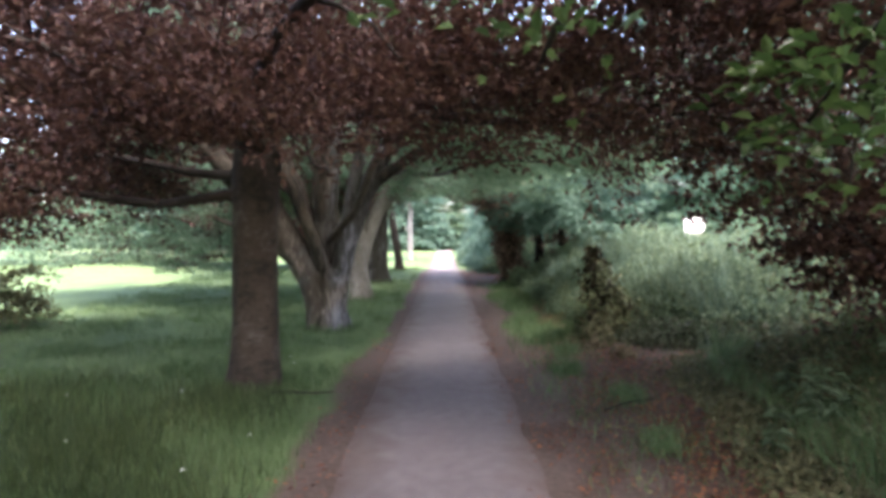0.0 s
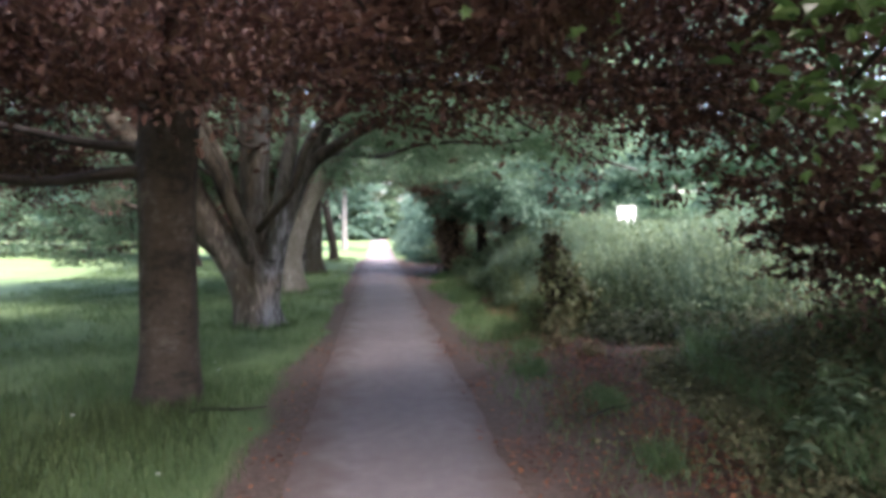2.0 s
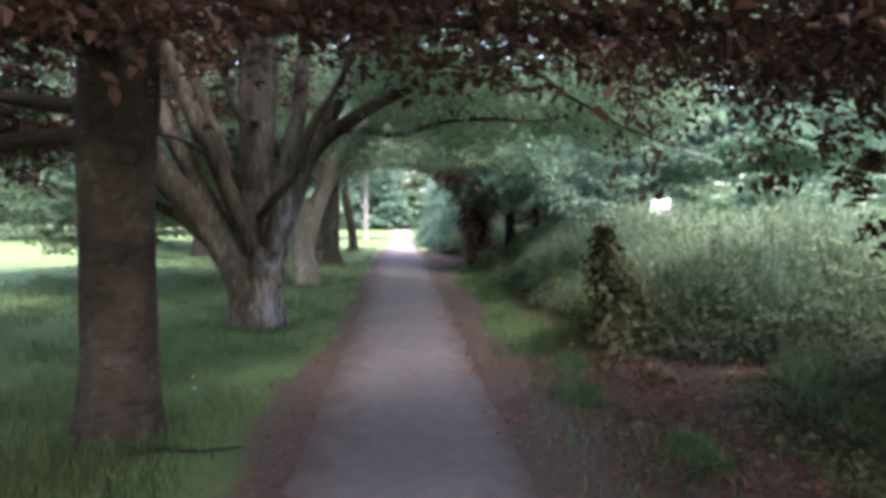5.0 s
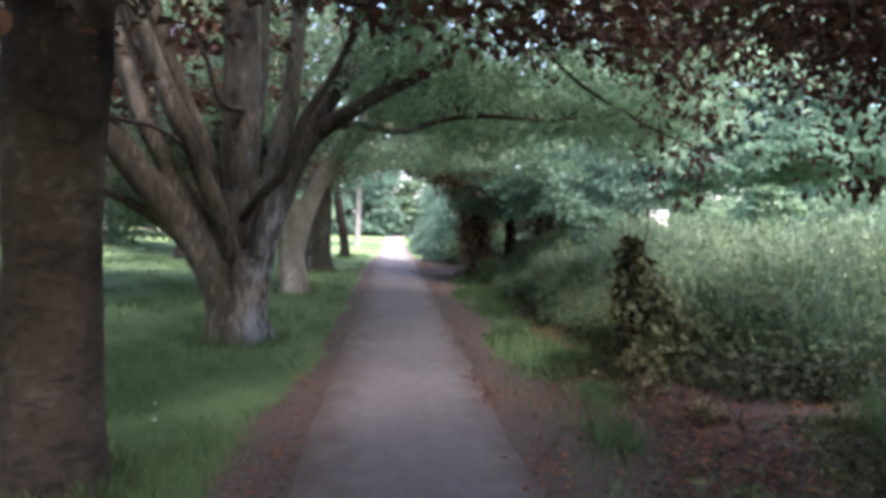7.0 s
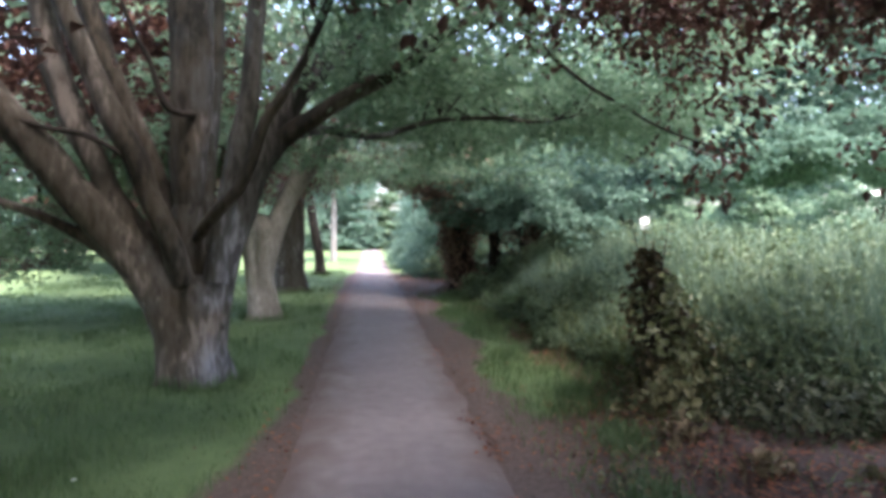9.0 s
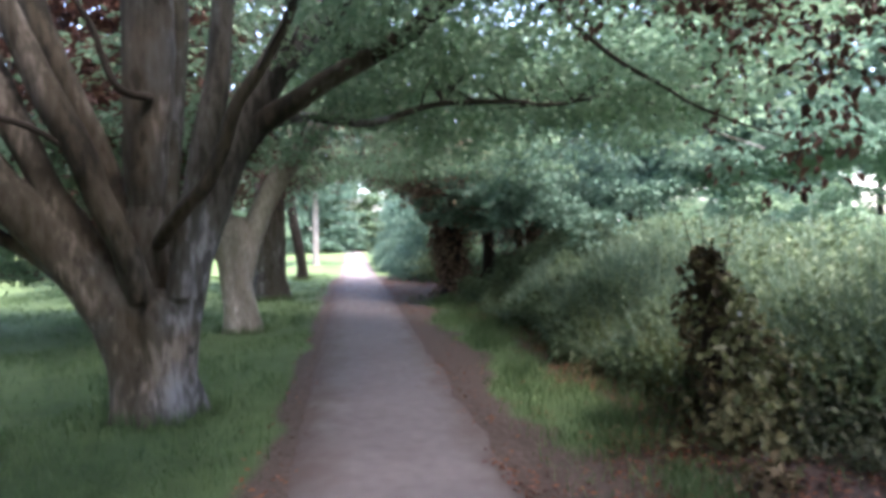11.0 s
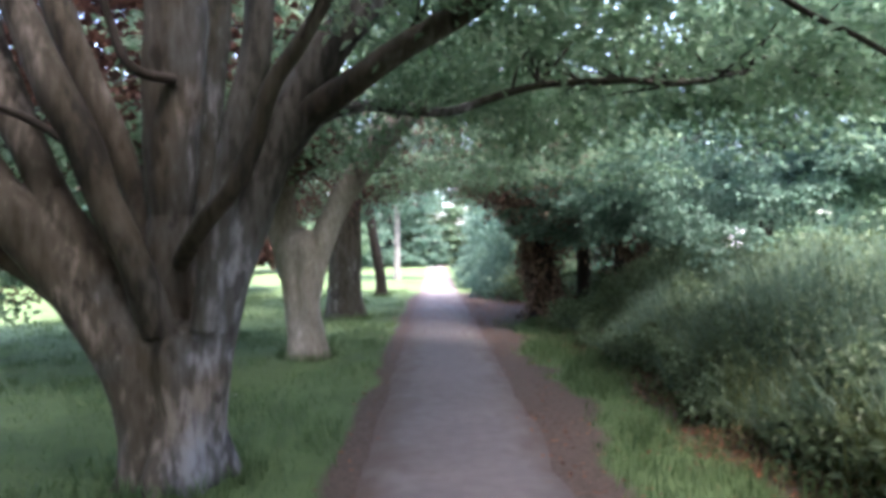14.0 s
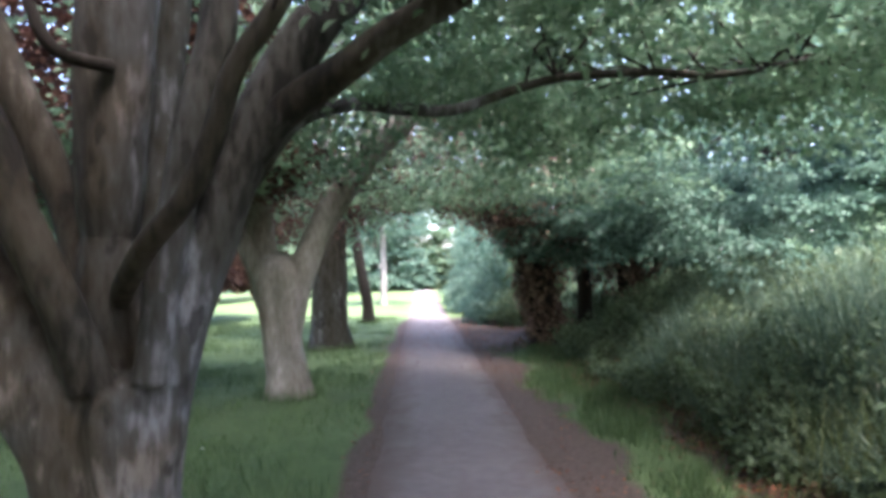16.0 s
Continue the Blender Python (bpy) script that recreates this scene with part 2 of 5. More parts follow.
def smooth_line(points, step=0.18):
    """A Catmull-Rom line through points of (x, y, z, radius)."""
    p = np.asarray(points, float)
    p = np.vstack([2 * p[0] - p[1], p, 2 * p[-1] - p[-2]])
    out = []
    for i in range(1, len(p) - 2):
        n = max(2, int(np.linalg.norm(p[i + 1, :3] - p[i, :3]) / step))
        for t in np.arange(n) / n:
            out.append(0.5 * (2 * p[i] + (p[i + 1] - p[i - 1]) * t + (2 * p[i - 1] - 5 * p[i] + 4 * p[i + 1] - p[i + 2]) * t * t
                              + (3 * p[i] - p[i - 1] - 3 * p[i + 1] + p[i + 2]) * t ** 3))
    out.append(p[-2])
    return np.array(out)


def tube_arrays(points, seg=10, rough=0.06, flutes=0, flare=0.0, step=0.18, seed=0.0):
    line = smooth_line(points, step)
    tang = np.gradient(line[:, :3], axis=0)
    tang /= np.linalg.norm(tang, axis=1)[:, None] + 1e-9
    ref = np.array((0.0, 1.0, 0.0)) if abs(tang[:, 1]).mean() < 0.7 else np.array((1.0, 0.0, 0.0))
    u = np.cross(tang, ref)
    u /= np.linalg.norm(u, axis=1)[:, None] + 1e-9
    v = np.cross(tang, u)
    a = np.arange(seg) / seg * 2 * math.pi
    verts = []
    for i, q in enumerate(line):
        for j in range(seg):
            c, s = math.cos(a[j]), math.sin(a[j])
            r = q[3] * (1 + rough * noise.noise((c * 1.3 + seed, s * 1.3, q[2] * 1.1 + q[0])) * 2
                        + rough * 0.8 * noise.noise((c * 3 + seed, s * 3, q[2] * 4 + q[1])) + rough * 0.45 * noise.noise((c * 7 + seed, s * 7, q[2] * 9)))
            if flutes:
                r *= 1 + 0.10 * math.sin(flutes * a[j] + q[2] * 0.5 + seed)
            if flare and q[2] < 0.5:
                r *= 1 + flare * (1 - max(q[2], 0) / 0.5) ** 2 * (0.6 + 0.4 * math.sin(5 * a[j] + seed))
            verts.append(q[:3] + r * (c * u[i] + s * v[i]))
    faces = []
    for i in range(len(line) - 1):
        for j in range(seg):
            k = (j + 1) % seg
            faces.append((i * seg + j, i * seg + k, (i + 1) * seg + k, (i + 1) * seg + j))
    top = len(verts)
    verts.append(line[-1, :3] + tang[-1] * line[-1, 3] * 0.4)
    b = (len(line) - 1) * seg
    verts.append(line[0, :3] - tang[0] * line[0, 3] * 0.2)
    for j in range(0, seg, 2):
        faces.append((b + j, b + (j + 1) % seg, b + (j + 2) % seg, top))
        faces.append(((j + 2) % seg, (j + 1) % seg, j, top + 1))
    return np.array(verts), np.array(faces, int)


def limb(name, points, material, parent, label="", **kw):
    v, f = tube_arrays(points, **kw)
    return link_mesh(name, v, f, material, parent, label)


def joined(name, arrays, material, parent=None, label=""):
    vs, fs, n = [], [], 0
    for v, f in arrays:
        vs.append(v)
        fs.append(f + n)
        n += len(v)
    return link_mesh(name, np.vstack(vs), np.vstack(fs), material, parent, label)


def grown_trunk(arrays, material, parent, voxel=0.03, label=""):
    """Trunk and the roots of its stems grown into one skin."""
    ob = joined("trunk", arrays, material, parent, label)
    rm = ob.modifiers.new("skin", "REMESH")
    rm.mode, rm.voxel_size, rm.use_smooth_shade = "VOXEL", voxel, True
    sm = ob.modifiers.new("soften", "SMOOTH")
    sm.factor, sm.iterations = 0.5, 1
    return ob


def unit(a):
    return a / (np.linalg.norm(a, axis=1)[:, None] + 1e-9)


def leaf_arrays(at, up, along, size, width=0.55, fold=0.18, droop=0.12):
    """Folded pointed leaves: at (n, 3), their upper side, the way they point and their length."""
    along = unit(along)
    side = unit(np.cross(along, up))
    up = np.cross(side, along)
    s = size[:, None]
    w = s * width / 2
    v = np.empty((len(at), 6, 3))
    v[:, 0] = at
    v[:, 1] = at + along * s * 0.38 - side * w + up * s * fold
    v[:, 2] = at + along * s * 0.72 - side * w * 0.75 + up * s * fold * 0.6
    v[:, 3] = at + along * s - up * s * droop
    v[:, 4] = at + along * s * 0.72 + side * w * 0.75 + up * s * fold * 0.6
    v[:, 5] = at + along * s * 0.38 + side * w + up * s * fold
    base = np.arange(len(at))[:, None] * 6
    f = np.concatenate([base + np.array((0, 1, 2, 3)), base + np.array((0, 3, 4, 5))])
    return v.reshape(-1, 3), f


def blade_arrays(at, height, lean, width):
    """Bent grass blades: foot, height, sideways lean (n, 2) of the tip and width."""
    n = len(at)
    a = rng.uniform(0, math.pi, n)
    side = np.stack([np.cos(a), np.sin(a), np.zeros(n)], 1) * width[:, None] / 2
    mid, tip = at.copy(), at.copy()
    mid[:, :2] += lean * 0.35
    mid[:, 2] += height * 0.6
    tip[:, :2] += lean
    tip[:, 2] += height
    v = np.stack([at - side, at + side, mid + side * 0.7, mid - side * 0.7, tip + side * 0.12, tip - side * 0.12], 1)
    base = np.arange(n)[:, None] * 6
    f = np.concatenate([base + np.array((0, 1, 2, 3)), base + np.array((3, 2, 4, 5))])
    return v.reshape(-1, 3), f


def sprays(centres, outward, per, radius, size, flat=0.06, spread=0.38, droop=0.3):
    """Flat sprays of leaves about centres; outward: the way each spray points."""
    n = len(centres) * per
    c, o = np.repeat(centres, per, 0), np.repeat(unit(outward), per, 0)
    tilt = np.repeat(rng.normal(0, 0.22, (len(centres), 2)), per, 0)
    r = radius * np.sqrt(rng.uniform(0, 1, n)) * np.repeat(rng.uniform(0.6, 1.25, len(centres)), per)
    a = rng.uniform(0, 2 * math.pi, n)
    at = c.copy()
    dx, dy = np.cos(a) * r, np.sin(a) * r
    at[:, 0] += dx
    at[:, 1] += dy
    at[:, 2] += dx * tilt[:, 0] + dy * tilt[:, 1] - droop * r * r / radius + rng.normal(0, flat * radius, n)
    up = np.stack([rng.normal(0, spread, n), rng.normal(0, spread, n), np.ones(n)], 1)
    along = o + rng.normal(0, 0.7, (n, 3)) + np.stack([np.cos(a), np.sin(a), np.full(n, -0.25)], 1) * 0.7
    return leaf_arrays(at, up, along, size * rng.uniform(0.6, 1.25, n))


def crown(parent, material, centre, reach, low, top, count, per, size, radius=0.55, keep=None, label="", name="crown", low_share=0.6, upper=0.5, upper_size=1.9):
    """Leaves of a crown: centre and reach in plan, low(x, y) the underside, top the greatest height."""
    got, tries = [], 0
    while len(got) < count and tries < count * 12:
        tries += 1
        a, q = rng.uniform(0, 2 * math.pi), math.sqrt(rng.uniform(0, 1))
        wob = 1 + 0.18 * noise.noise((math.cos(a) * 2 + centre[0], math.sin(a) * 2, centre[1]))
        x, y = centre[0] + q * wob * reach[0] * math.cos(a), centre[1] + q * wob * reach[1] * math.sin(a)
        lo = low(x, y) + 0.35 * noise.noise((x * 0.9, y * 0.9, 3.1))
        hi = lo + (top - lo) * math.sqrt(max(0.05, 1 - q * q))
        z = lo + abs(rng.normal(0, 0.55)) if rng.uniform() < low_share else rng.uniform(lo, hi)
        if z > hi + 0.3 or (keep and not keep(x, y, z)):
            continue
        got.append((x, y, z))
    c = np.array(got)
    out = c - np.array((centre[0], centre[1], c[:, 2].mean() - 1))
    v, f = sprays(c, out, per, radius, size)
    if upper:
        high = []
        for _ in range(int(count * upper)):
            a, q = rng.uniform(0, 2 * math.pi), math.sqrt(rng.uniform(0, 1))
            x, y = centre[0] + q * reach[0] * math.cos(a), centre[1] + q * reach[1] * math.sin(a)
            lo = low(x, y) + 1.1
            z = lo + (top - lo) * math.sqrt(rng.uniform(0, 1)) * math.sqrt(max(0.12, 1 - q * q))
            if not keep or keep(x, y, z):
                high.append((x, y, z))
        high = np.array(high)
        v2, f2 = sprays(high, high - np.array((centre[0], centre[1], 3.0)), max(12, per // 2), radius * 1.5, size * upper_size)
        v, f = np.vstack([v, v2]), np.vstack([f, f2 + len(v)])
    return link_mesh(name, v, f, material, parent, label, smooth=False), c


def twigs(limbs, targets, count, r0, material):
    """Thin sagging branches from the limbs out to the sprays, each under its limb; limbs: pairs of object and points."""
    starts, owner = [], []
    for ob, pts in limbs:
        line = smooth_line(pts, 0.3)
        for q in line[len(line) // 3:]:
            starts.append(q[:3])
            owner.append(ob)
    starts = np.array(starts)
    for i in rng.choice(len(targets), min(count, len(targets)), replace=False):
        t = targets[i]
        k = int(np.argmin(np.linalg.norm(starts - t, axis=1) + rng.uniform(0, 1.2, len(starts))))
        m = (starts[k] + t) / 2 + np.array((rng.normal(0, 0.15), rng.normal(0, 0.15), 0.2))
        limb("branch", [(*starts[k], r0), (*m, r0 * 0.65), (*t, r0 * 0.25)], material, owner[k], seg=6, step=0.35, seed=i)


def thing(name, x, y, z, label, category, group="", kind=""):
    """The Empty of a thing, at its base; parts are given in world metres."""
    return tagged(new(name), label, category, group, kind)


def smoothstep(a, b, x):
    t = np.clip((np.asarray(x, float) - a) / (b - a), 0, 1)
    return t * t * (3 - 2 * t)


# ---- ground ----
def hedge_front(y):
    """The foot of the tall growth beside the path."""
    return np.interp(y, [7.4, 8.6, 10.5, 12.3, 13.5, 15.0, 16.5, 18.0], [3.6, 2.55, 2.35, 2.4, 2.4, 2.25, 2.25, 2.45])


def ivy_edge(y):
    """The edge of the creeping ivy on the bank."""
    return np.interp(y, [-6.0, 2.0, 3.6, 4.9, 6.0, 6.6], [1.9, 2.0, 2.15, 2.45, 2.5, 2.85])


def lumps(x, y, s=1.0):
    return np.sin(x * 1.7 * s + 1.3 * np.sin(y * 0.9 * s)) * np.cos(y * 1.3 * s + np.sin(x * 1.1 * s))


def height(x, y):
    x, y = np.asarray(x, float), np.asarray(y, float)
    off = smoothstep(0.95, 2.2, np.abs(x))
    h = 0.025 * lumps(x, y) * off - 0.012 * (1 - off)
    h += 0.16 * smoothstep(1.2, 2.6, x) * (1 - smoothstep(20, 26, y))
    h += 0.7 * smoothstep(hedge_front(y) + 0.35, hedge_front(y) + 2.2, x) * smoothstep(7.3, 8.4, y) * (1 - smoothstep(17.5, 19, y)) \
        * (1 - smoothstep(9, 14, x))
    h += 0.6 * smoothstep(ivy_edge(y) + 0.3, ivy_edge(y) + 2.4, x) * (1 - smoothstep(5.9, 7.0, y)) * (1 - smoothstep(9, 14, x))
    return h


def earthiness(x, y):
    e = 1 - smoothstep(0.90, 1.15 + 0.3 * (1 - smoothstep(7, 10, y)), -x + 0.05 * lumps(x, y, 2.5) + 0.07 * lumps(x + 5, y, 1.1))
    e = np.where(x > 0, 1 - smoothstep(2.4, 4.2, x) * 0.6, e)
    grass_verge = smoothstep(1.1, 1.45, x + 0.12 * lumps(x, y, 3.0) + 0.16 * lumps(x + 5, y, 1.1)) * (1 - smoothstep(1.8, 2.2, x)) * smoothstep(8.4, 9.2, y) * (1 - smoothstep(17.5, 20, y))
    e = e - 0.9 * grass_verge
    return e * (1 - smoothstep(26, 30, y)) * (1 - smoothstep(5, 8, np.abs(x)))


xs = np.concatenate([[-900, -300, -120, -60, -35, -22], np.arange(-15, -4, 0.7), np.arange(-4, 6, 0.16), np.arange(6, 13, 0.6), [16, 24, 40, 70, 130, 300, 900]])
ys = np.concatenate([[-900, -300, -100, -40, -20, -12], np.arange(-8, 1, 0.8), np.arange(1, 20, 0.18), np.arange(20, 64, 0.9), [70, 90, 130, 300, 900]])
gx, gy = np.meshgrid(xs, ys)
gz = height(gx, gy)
nx = len(xs)
idx = np.arange(gx.size).reshape(gx.shape)
ground = link_mesh("ground", np.stack([gx.ravel(), gy.ravel(), gz.ravel()], 1),
                   np.stack([idx[:-1, :-1], idx[:-1, 1:], idx[1:, 1:], idx[1:, :-1]], -1).reshape(-1, 4), M_TURF)
tagged(ground, "mown park lawn with bare earth beside the path", "ground", kind="structure")
attr = ground.data.attributes.new("earth", "FLOAT", "POINT")
attr.data.foreach_set("value", earthiness(gx, gy).ravel().astype(np.float32))


def build_path():
    yy = np.arange(-8, 58.0, 0.16)
    rows = []
    for y in yy:
        lf = -0.90 + 0.06 * noise.noise((y * 0.9, 0, 0)) + 0.055 * noise.noise((y * 2.6, 3, 0))
        rt = 0.84 + 0.06 * noise.noise((y * 0.9, 9, 0)) + 0.055 * noise.noise((y * 2.6, 7, 0))
        for k in range(9):
            t = k / 8
            x = lf + (rt - lf) * t
            z = 0.018 - 0.02 * (2 * t - 1) ** 4 + 0.003 * noise.noise((x * 2, y * 2, 0))
            rows.append((x, y, z if 0 < k < 8 else -0.04))
    i = np.arange(len(rows)).reshape(len(yy), 9)
    f = np.stack([i[:-1, :-1], i[:-1, 1:], i[1:, 1:], i[1:, :-1]], -1).reshape(-1, 4)
    return link_mesh("path", np.array(rows), f, M_ASPHALT)


tagged(build_path(), "straight worn grey asphalt footpath with leaf-strewn edges", "footpath", kind="structure")


def build_cross_path():
    xx = np.arange(-40, 14.1, 0.5)
    rows = []
    for x in xx:
        for k in range(5):
            rows.append((x, 58.0 + k * 0.6 + 0.05 * noise.noise((x, k, 0)), 0.02 if 0 < k < 4 else -0.04))
    i = np.arange(len(rows)).reshape(len(xx), 5)
    f = np.stack([i[:-1, :-1], i[1:, :-1], i[1:, 1:], i[:-1, 1:]], -1).reshape(-1, 4)
    return link_mesh("crossing_path", np.array(rows), f, M_ASPHALT)


tagged(build_cross_path(), "pale sunlit path crossing behind the trees", "footpath", kind="structure")


# ---- trees ----
def nearer(points, eye, k):
    """Points (x, y, z, radius) drawn towards a place by the factor k."""
    return [tuple(e + (q - e) * k for q, e in zip(p, eye)) + (p[3] * k,) for p in points]


def taper(points, top):
    """The lower points of a stem, thinning away inside it at the top."""
    p = [q for q in points if q[2] < top]
    return p[:-1] + [(*p[-1][:3], p[-1][3] * 0.7)] if len(p) > 2 else list(points[:2]) + [(*points[2][:3], points[2][3] * 0.7)]


def beech():
    t = thing("copper_beech_tree", 0, 0, 0, "tall copper beech with smooth grey trunk and dark purple leaves", "tree", "avenue trees")
    limbs = []

    def add(points, material):
        points = nearer(points, (0.0, -0.2, 1.7), 0.915)
        limbs.append((limb("limb", points, material, t), points))

    add([(-2.28, 6.9, 2.9, 0.18), (-2.42, 6.85, 3.4, 0.13), (-2.55, 6.8, 3.8, 0.11), (-2.96, 6.8, 4.4, 0.09), (-3.4, 6.8, 5.2, 0.06)], M_BARK_BROWN)
    add([(-2.2, 6.9, 3.2, 0.25), (-2.15, 6.9, 3.9, 0.23), (-2.08, 6.9, 4.6, 0.20), (-1.9, 6.9, 6.2, 0.09)], M_BARK_BROWN)
    add([(-2.35, 6.8, 2.22, 0.085), (-2.8, 6.7, 2.17, 0.065), (-3.2, 6.65, 2.1, 0.055), (-3.6, 6.6, 2.12, 0.05), (-4.6, 6.3, 2.25, 0.035),
                  (-5.8, 6.0, 2.2, 0.015)], M_BARK_DARK)
    add([(-2.4, 6.85, 2.42, 0.07), (-3.0, 6.8, 2.48, 0.05), (-3.3, 6.8, 2.55, 0.04), (-4.2, 6.9, 2.7, 0.03), (-5.6, 7.2, 2.6, 0.012)], M_BARK_DARK)
    add([(-2.1, 6.75, 2.95, 0.085), (-1.2, 6.6, 3.12, 0.07), (-0.2, 6.5, 3.08, 0.06), (0.85, 6.5, 3.0, 0.05), (1.6, 6.5, 3.02, 0.045),
                  (2.4, 6.5, 3.1, 0.035), (3.3, 6.4, 3.0, 0.02)], M_BARK_DARK)
    add([(-2.2, 6.6, 2.9, 0.09), (-1.6, 5.2, 3.4, 0.06), (-0.6, 3.8, 3.6, 0.045), (0.6, 2.8, 3.6, 0.02)], M_BARK_DARK)
    add([(-2.3, 6.6, 2.9, 0.09), (-3.2, 5.0, 3.3, 0.06), (-4.4, 3.6, 3.3, 0.04), (-5.5, 2.6, 3.0, 0.02)], M_BARK_DARK)

    trunk = [(-2.13, 6.3, -0.12, 0.32), (-2.12, 6.3, 0.2, 0.277), (-2.112, 6.3, 0.8, 0.253), (-2.102, 6.3, 1.5, 0.248), (-2.095, 6.3, 2.1, 0.258),
             (-2.07, 6.3, 2.5, 0.262), (-2.04, 6.3, 3.0, 0.245), (-2.0, 6.3, 3.6, 0.225), (-1.97, 6.3, 4.1, 0.17)]
    grown_trunk([tube_arrays(trunk, seg=32, rough=0.04, flare=0.22, step=0.07)]
                + [tube_arrays([pts[0], pts[1], (*pts[2][:3], pts[2][3] * 0.7)], seg=12, step=0.08) for _, pts in limbs], M_BARK_BROWN, t, 0.025)

    def low(x, y):
        b = 2.5 + 0.55 * float(smoothstep(5.2, 6.6, y))
        if x > 1.2:
            b -= 0.30 * (x - 1.2) ** 1.6 * (1 - 0.85 * float(smoothstep(5.0, 6.4, y)))
        if x < -3:
            b -= 0.5 * (-x - 3)
        return max(1.1, b)

    def keep(x, y, z):
        if y < 3.9 and x > -0.2 and z < 3.4:
            return False
        if y > 6.2 and x < 1.2 and z < 1.75 + 0.48 * (y - 3.73):
            return False
        if x < -3.6 and z > 3.0 and rng.uniform() < 0.45:
            return False
        if 2.0 < y < 6.5 and z < 4.7 and abs(x + 0.9 + 0.364 * (y - 3.0)) < 0.4 and rng.uniform() < (0.8 if z < 2.9 else 0.25):
            return False
        return not (y < 2.2 and abs(x) < 2.2 and z < 3.0) and not (abs(x + 2.1) < 0.55 and y < 6.7 and z < 2.7) and z < 8

    _, c = crown(t, M_COPPER, (-1.5, 4.7), (7.3, 4.1), low, 7.5, 1180, 80, 0.075, 0.55, keep, upper=0.75, upper_size=1.2)
    crown(t, M_COPPER, (1.8, 4.5), (2.3, 1.3), lambda x, y: 3.0, 4.8, 190, 66, 0.085, 0.55, upper=0)
    _, c2 = crown(t, M_COPPER, (-6.4, 8.0), (2.9, 2.6), lambda x, y: 2.2 - 0.2 * max(0, -x - 5), 5.5, 300, 62, 0.09, 0.55, lambda x, y, z: x < -4.0)
    crown(t, M_COPPER, (4.6, 5.1), (1.6, 1.2), lambda x, y: 1.2 + 0.5 * float(smoothstep(3.9, 3.0, x)), 4.2, 190, 60, 0.085, 0.35, upper=0)
    # unseen extra crown behind the camera, added to shade the near lawn and trunk
    crown(t, M_COPPER, (-4.6, -0.6), (5.0, 4.2), lambda x, y: 2.9, 6.5, 950, 52, 0.11, 0.6, lambda x, y, z: (x < -1.2 or z > 3.6) and y < 0.6, upper=0.5)
    crown(t, M_COPPER, (-2.4, 7.3), (2.6, 0.9), lambda x, y: 3.15, 5.2, 260, 70, 0.085, 0.5, lambda x, y, z: y > 6.55 and z > 1.75 + 0.48 * (y - 3.73), upper=0)
    crown(t, M_COPPER, (-2.25, 5.25), (1.0, 0.6), lambda x, y: 2.66, 3.7, 75, 60, 0.075, 0.4, upper=0)
    c = np.vstack([c, c2])
    twigs(limbs, c, 110, 0.022, M_BARK_DARK)
    hang = []
    for _ in range(13):
        x = rng.uniform(1.9, 3.6)
        y = rng.uniform(6.3, 8.5)
        z0 = rng.uniform(2.5, 3.2) - 0.30 * max(0, x - 2.4)
        for k in range(rng.integers(3, 8)):
            hang.append((x + rng.normal(0, 0.08), y + rng.normal(0, 0.08), max(1.95, z0 - 0.17 * k)))
    hang = np.array(hang)
    v, f = sprays(hang, np.tile((0.3, 0.1, -1.0), (len(hang), 1)), 6, 0.13, 0.08, 0.3)
    link_mesh("hanging_foliage", v, f, M_COPPER, t, smooth=False)
    return t


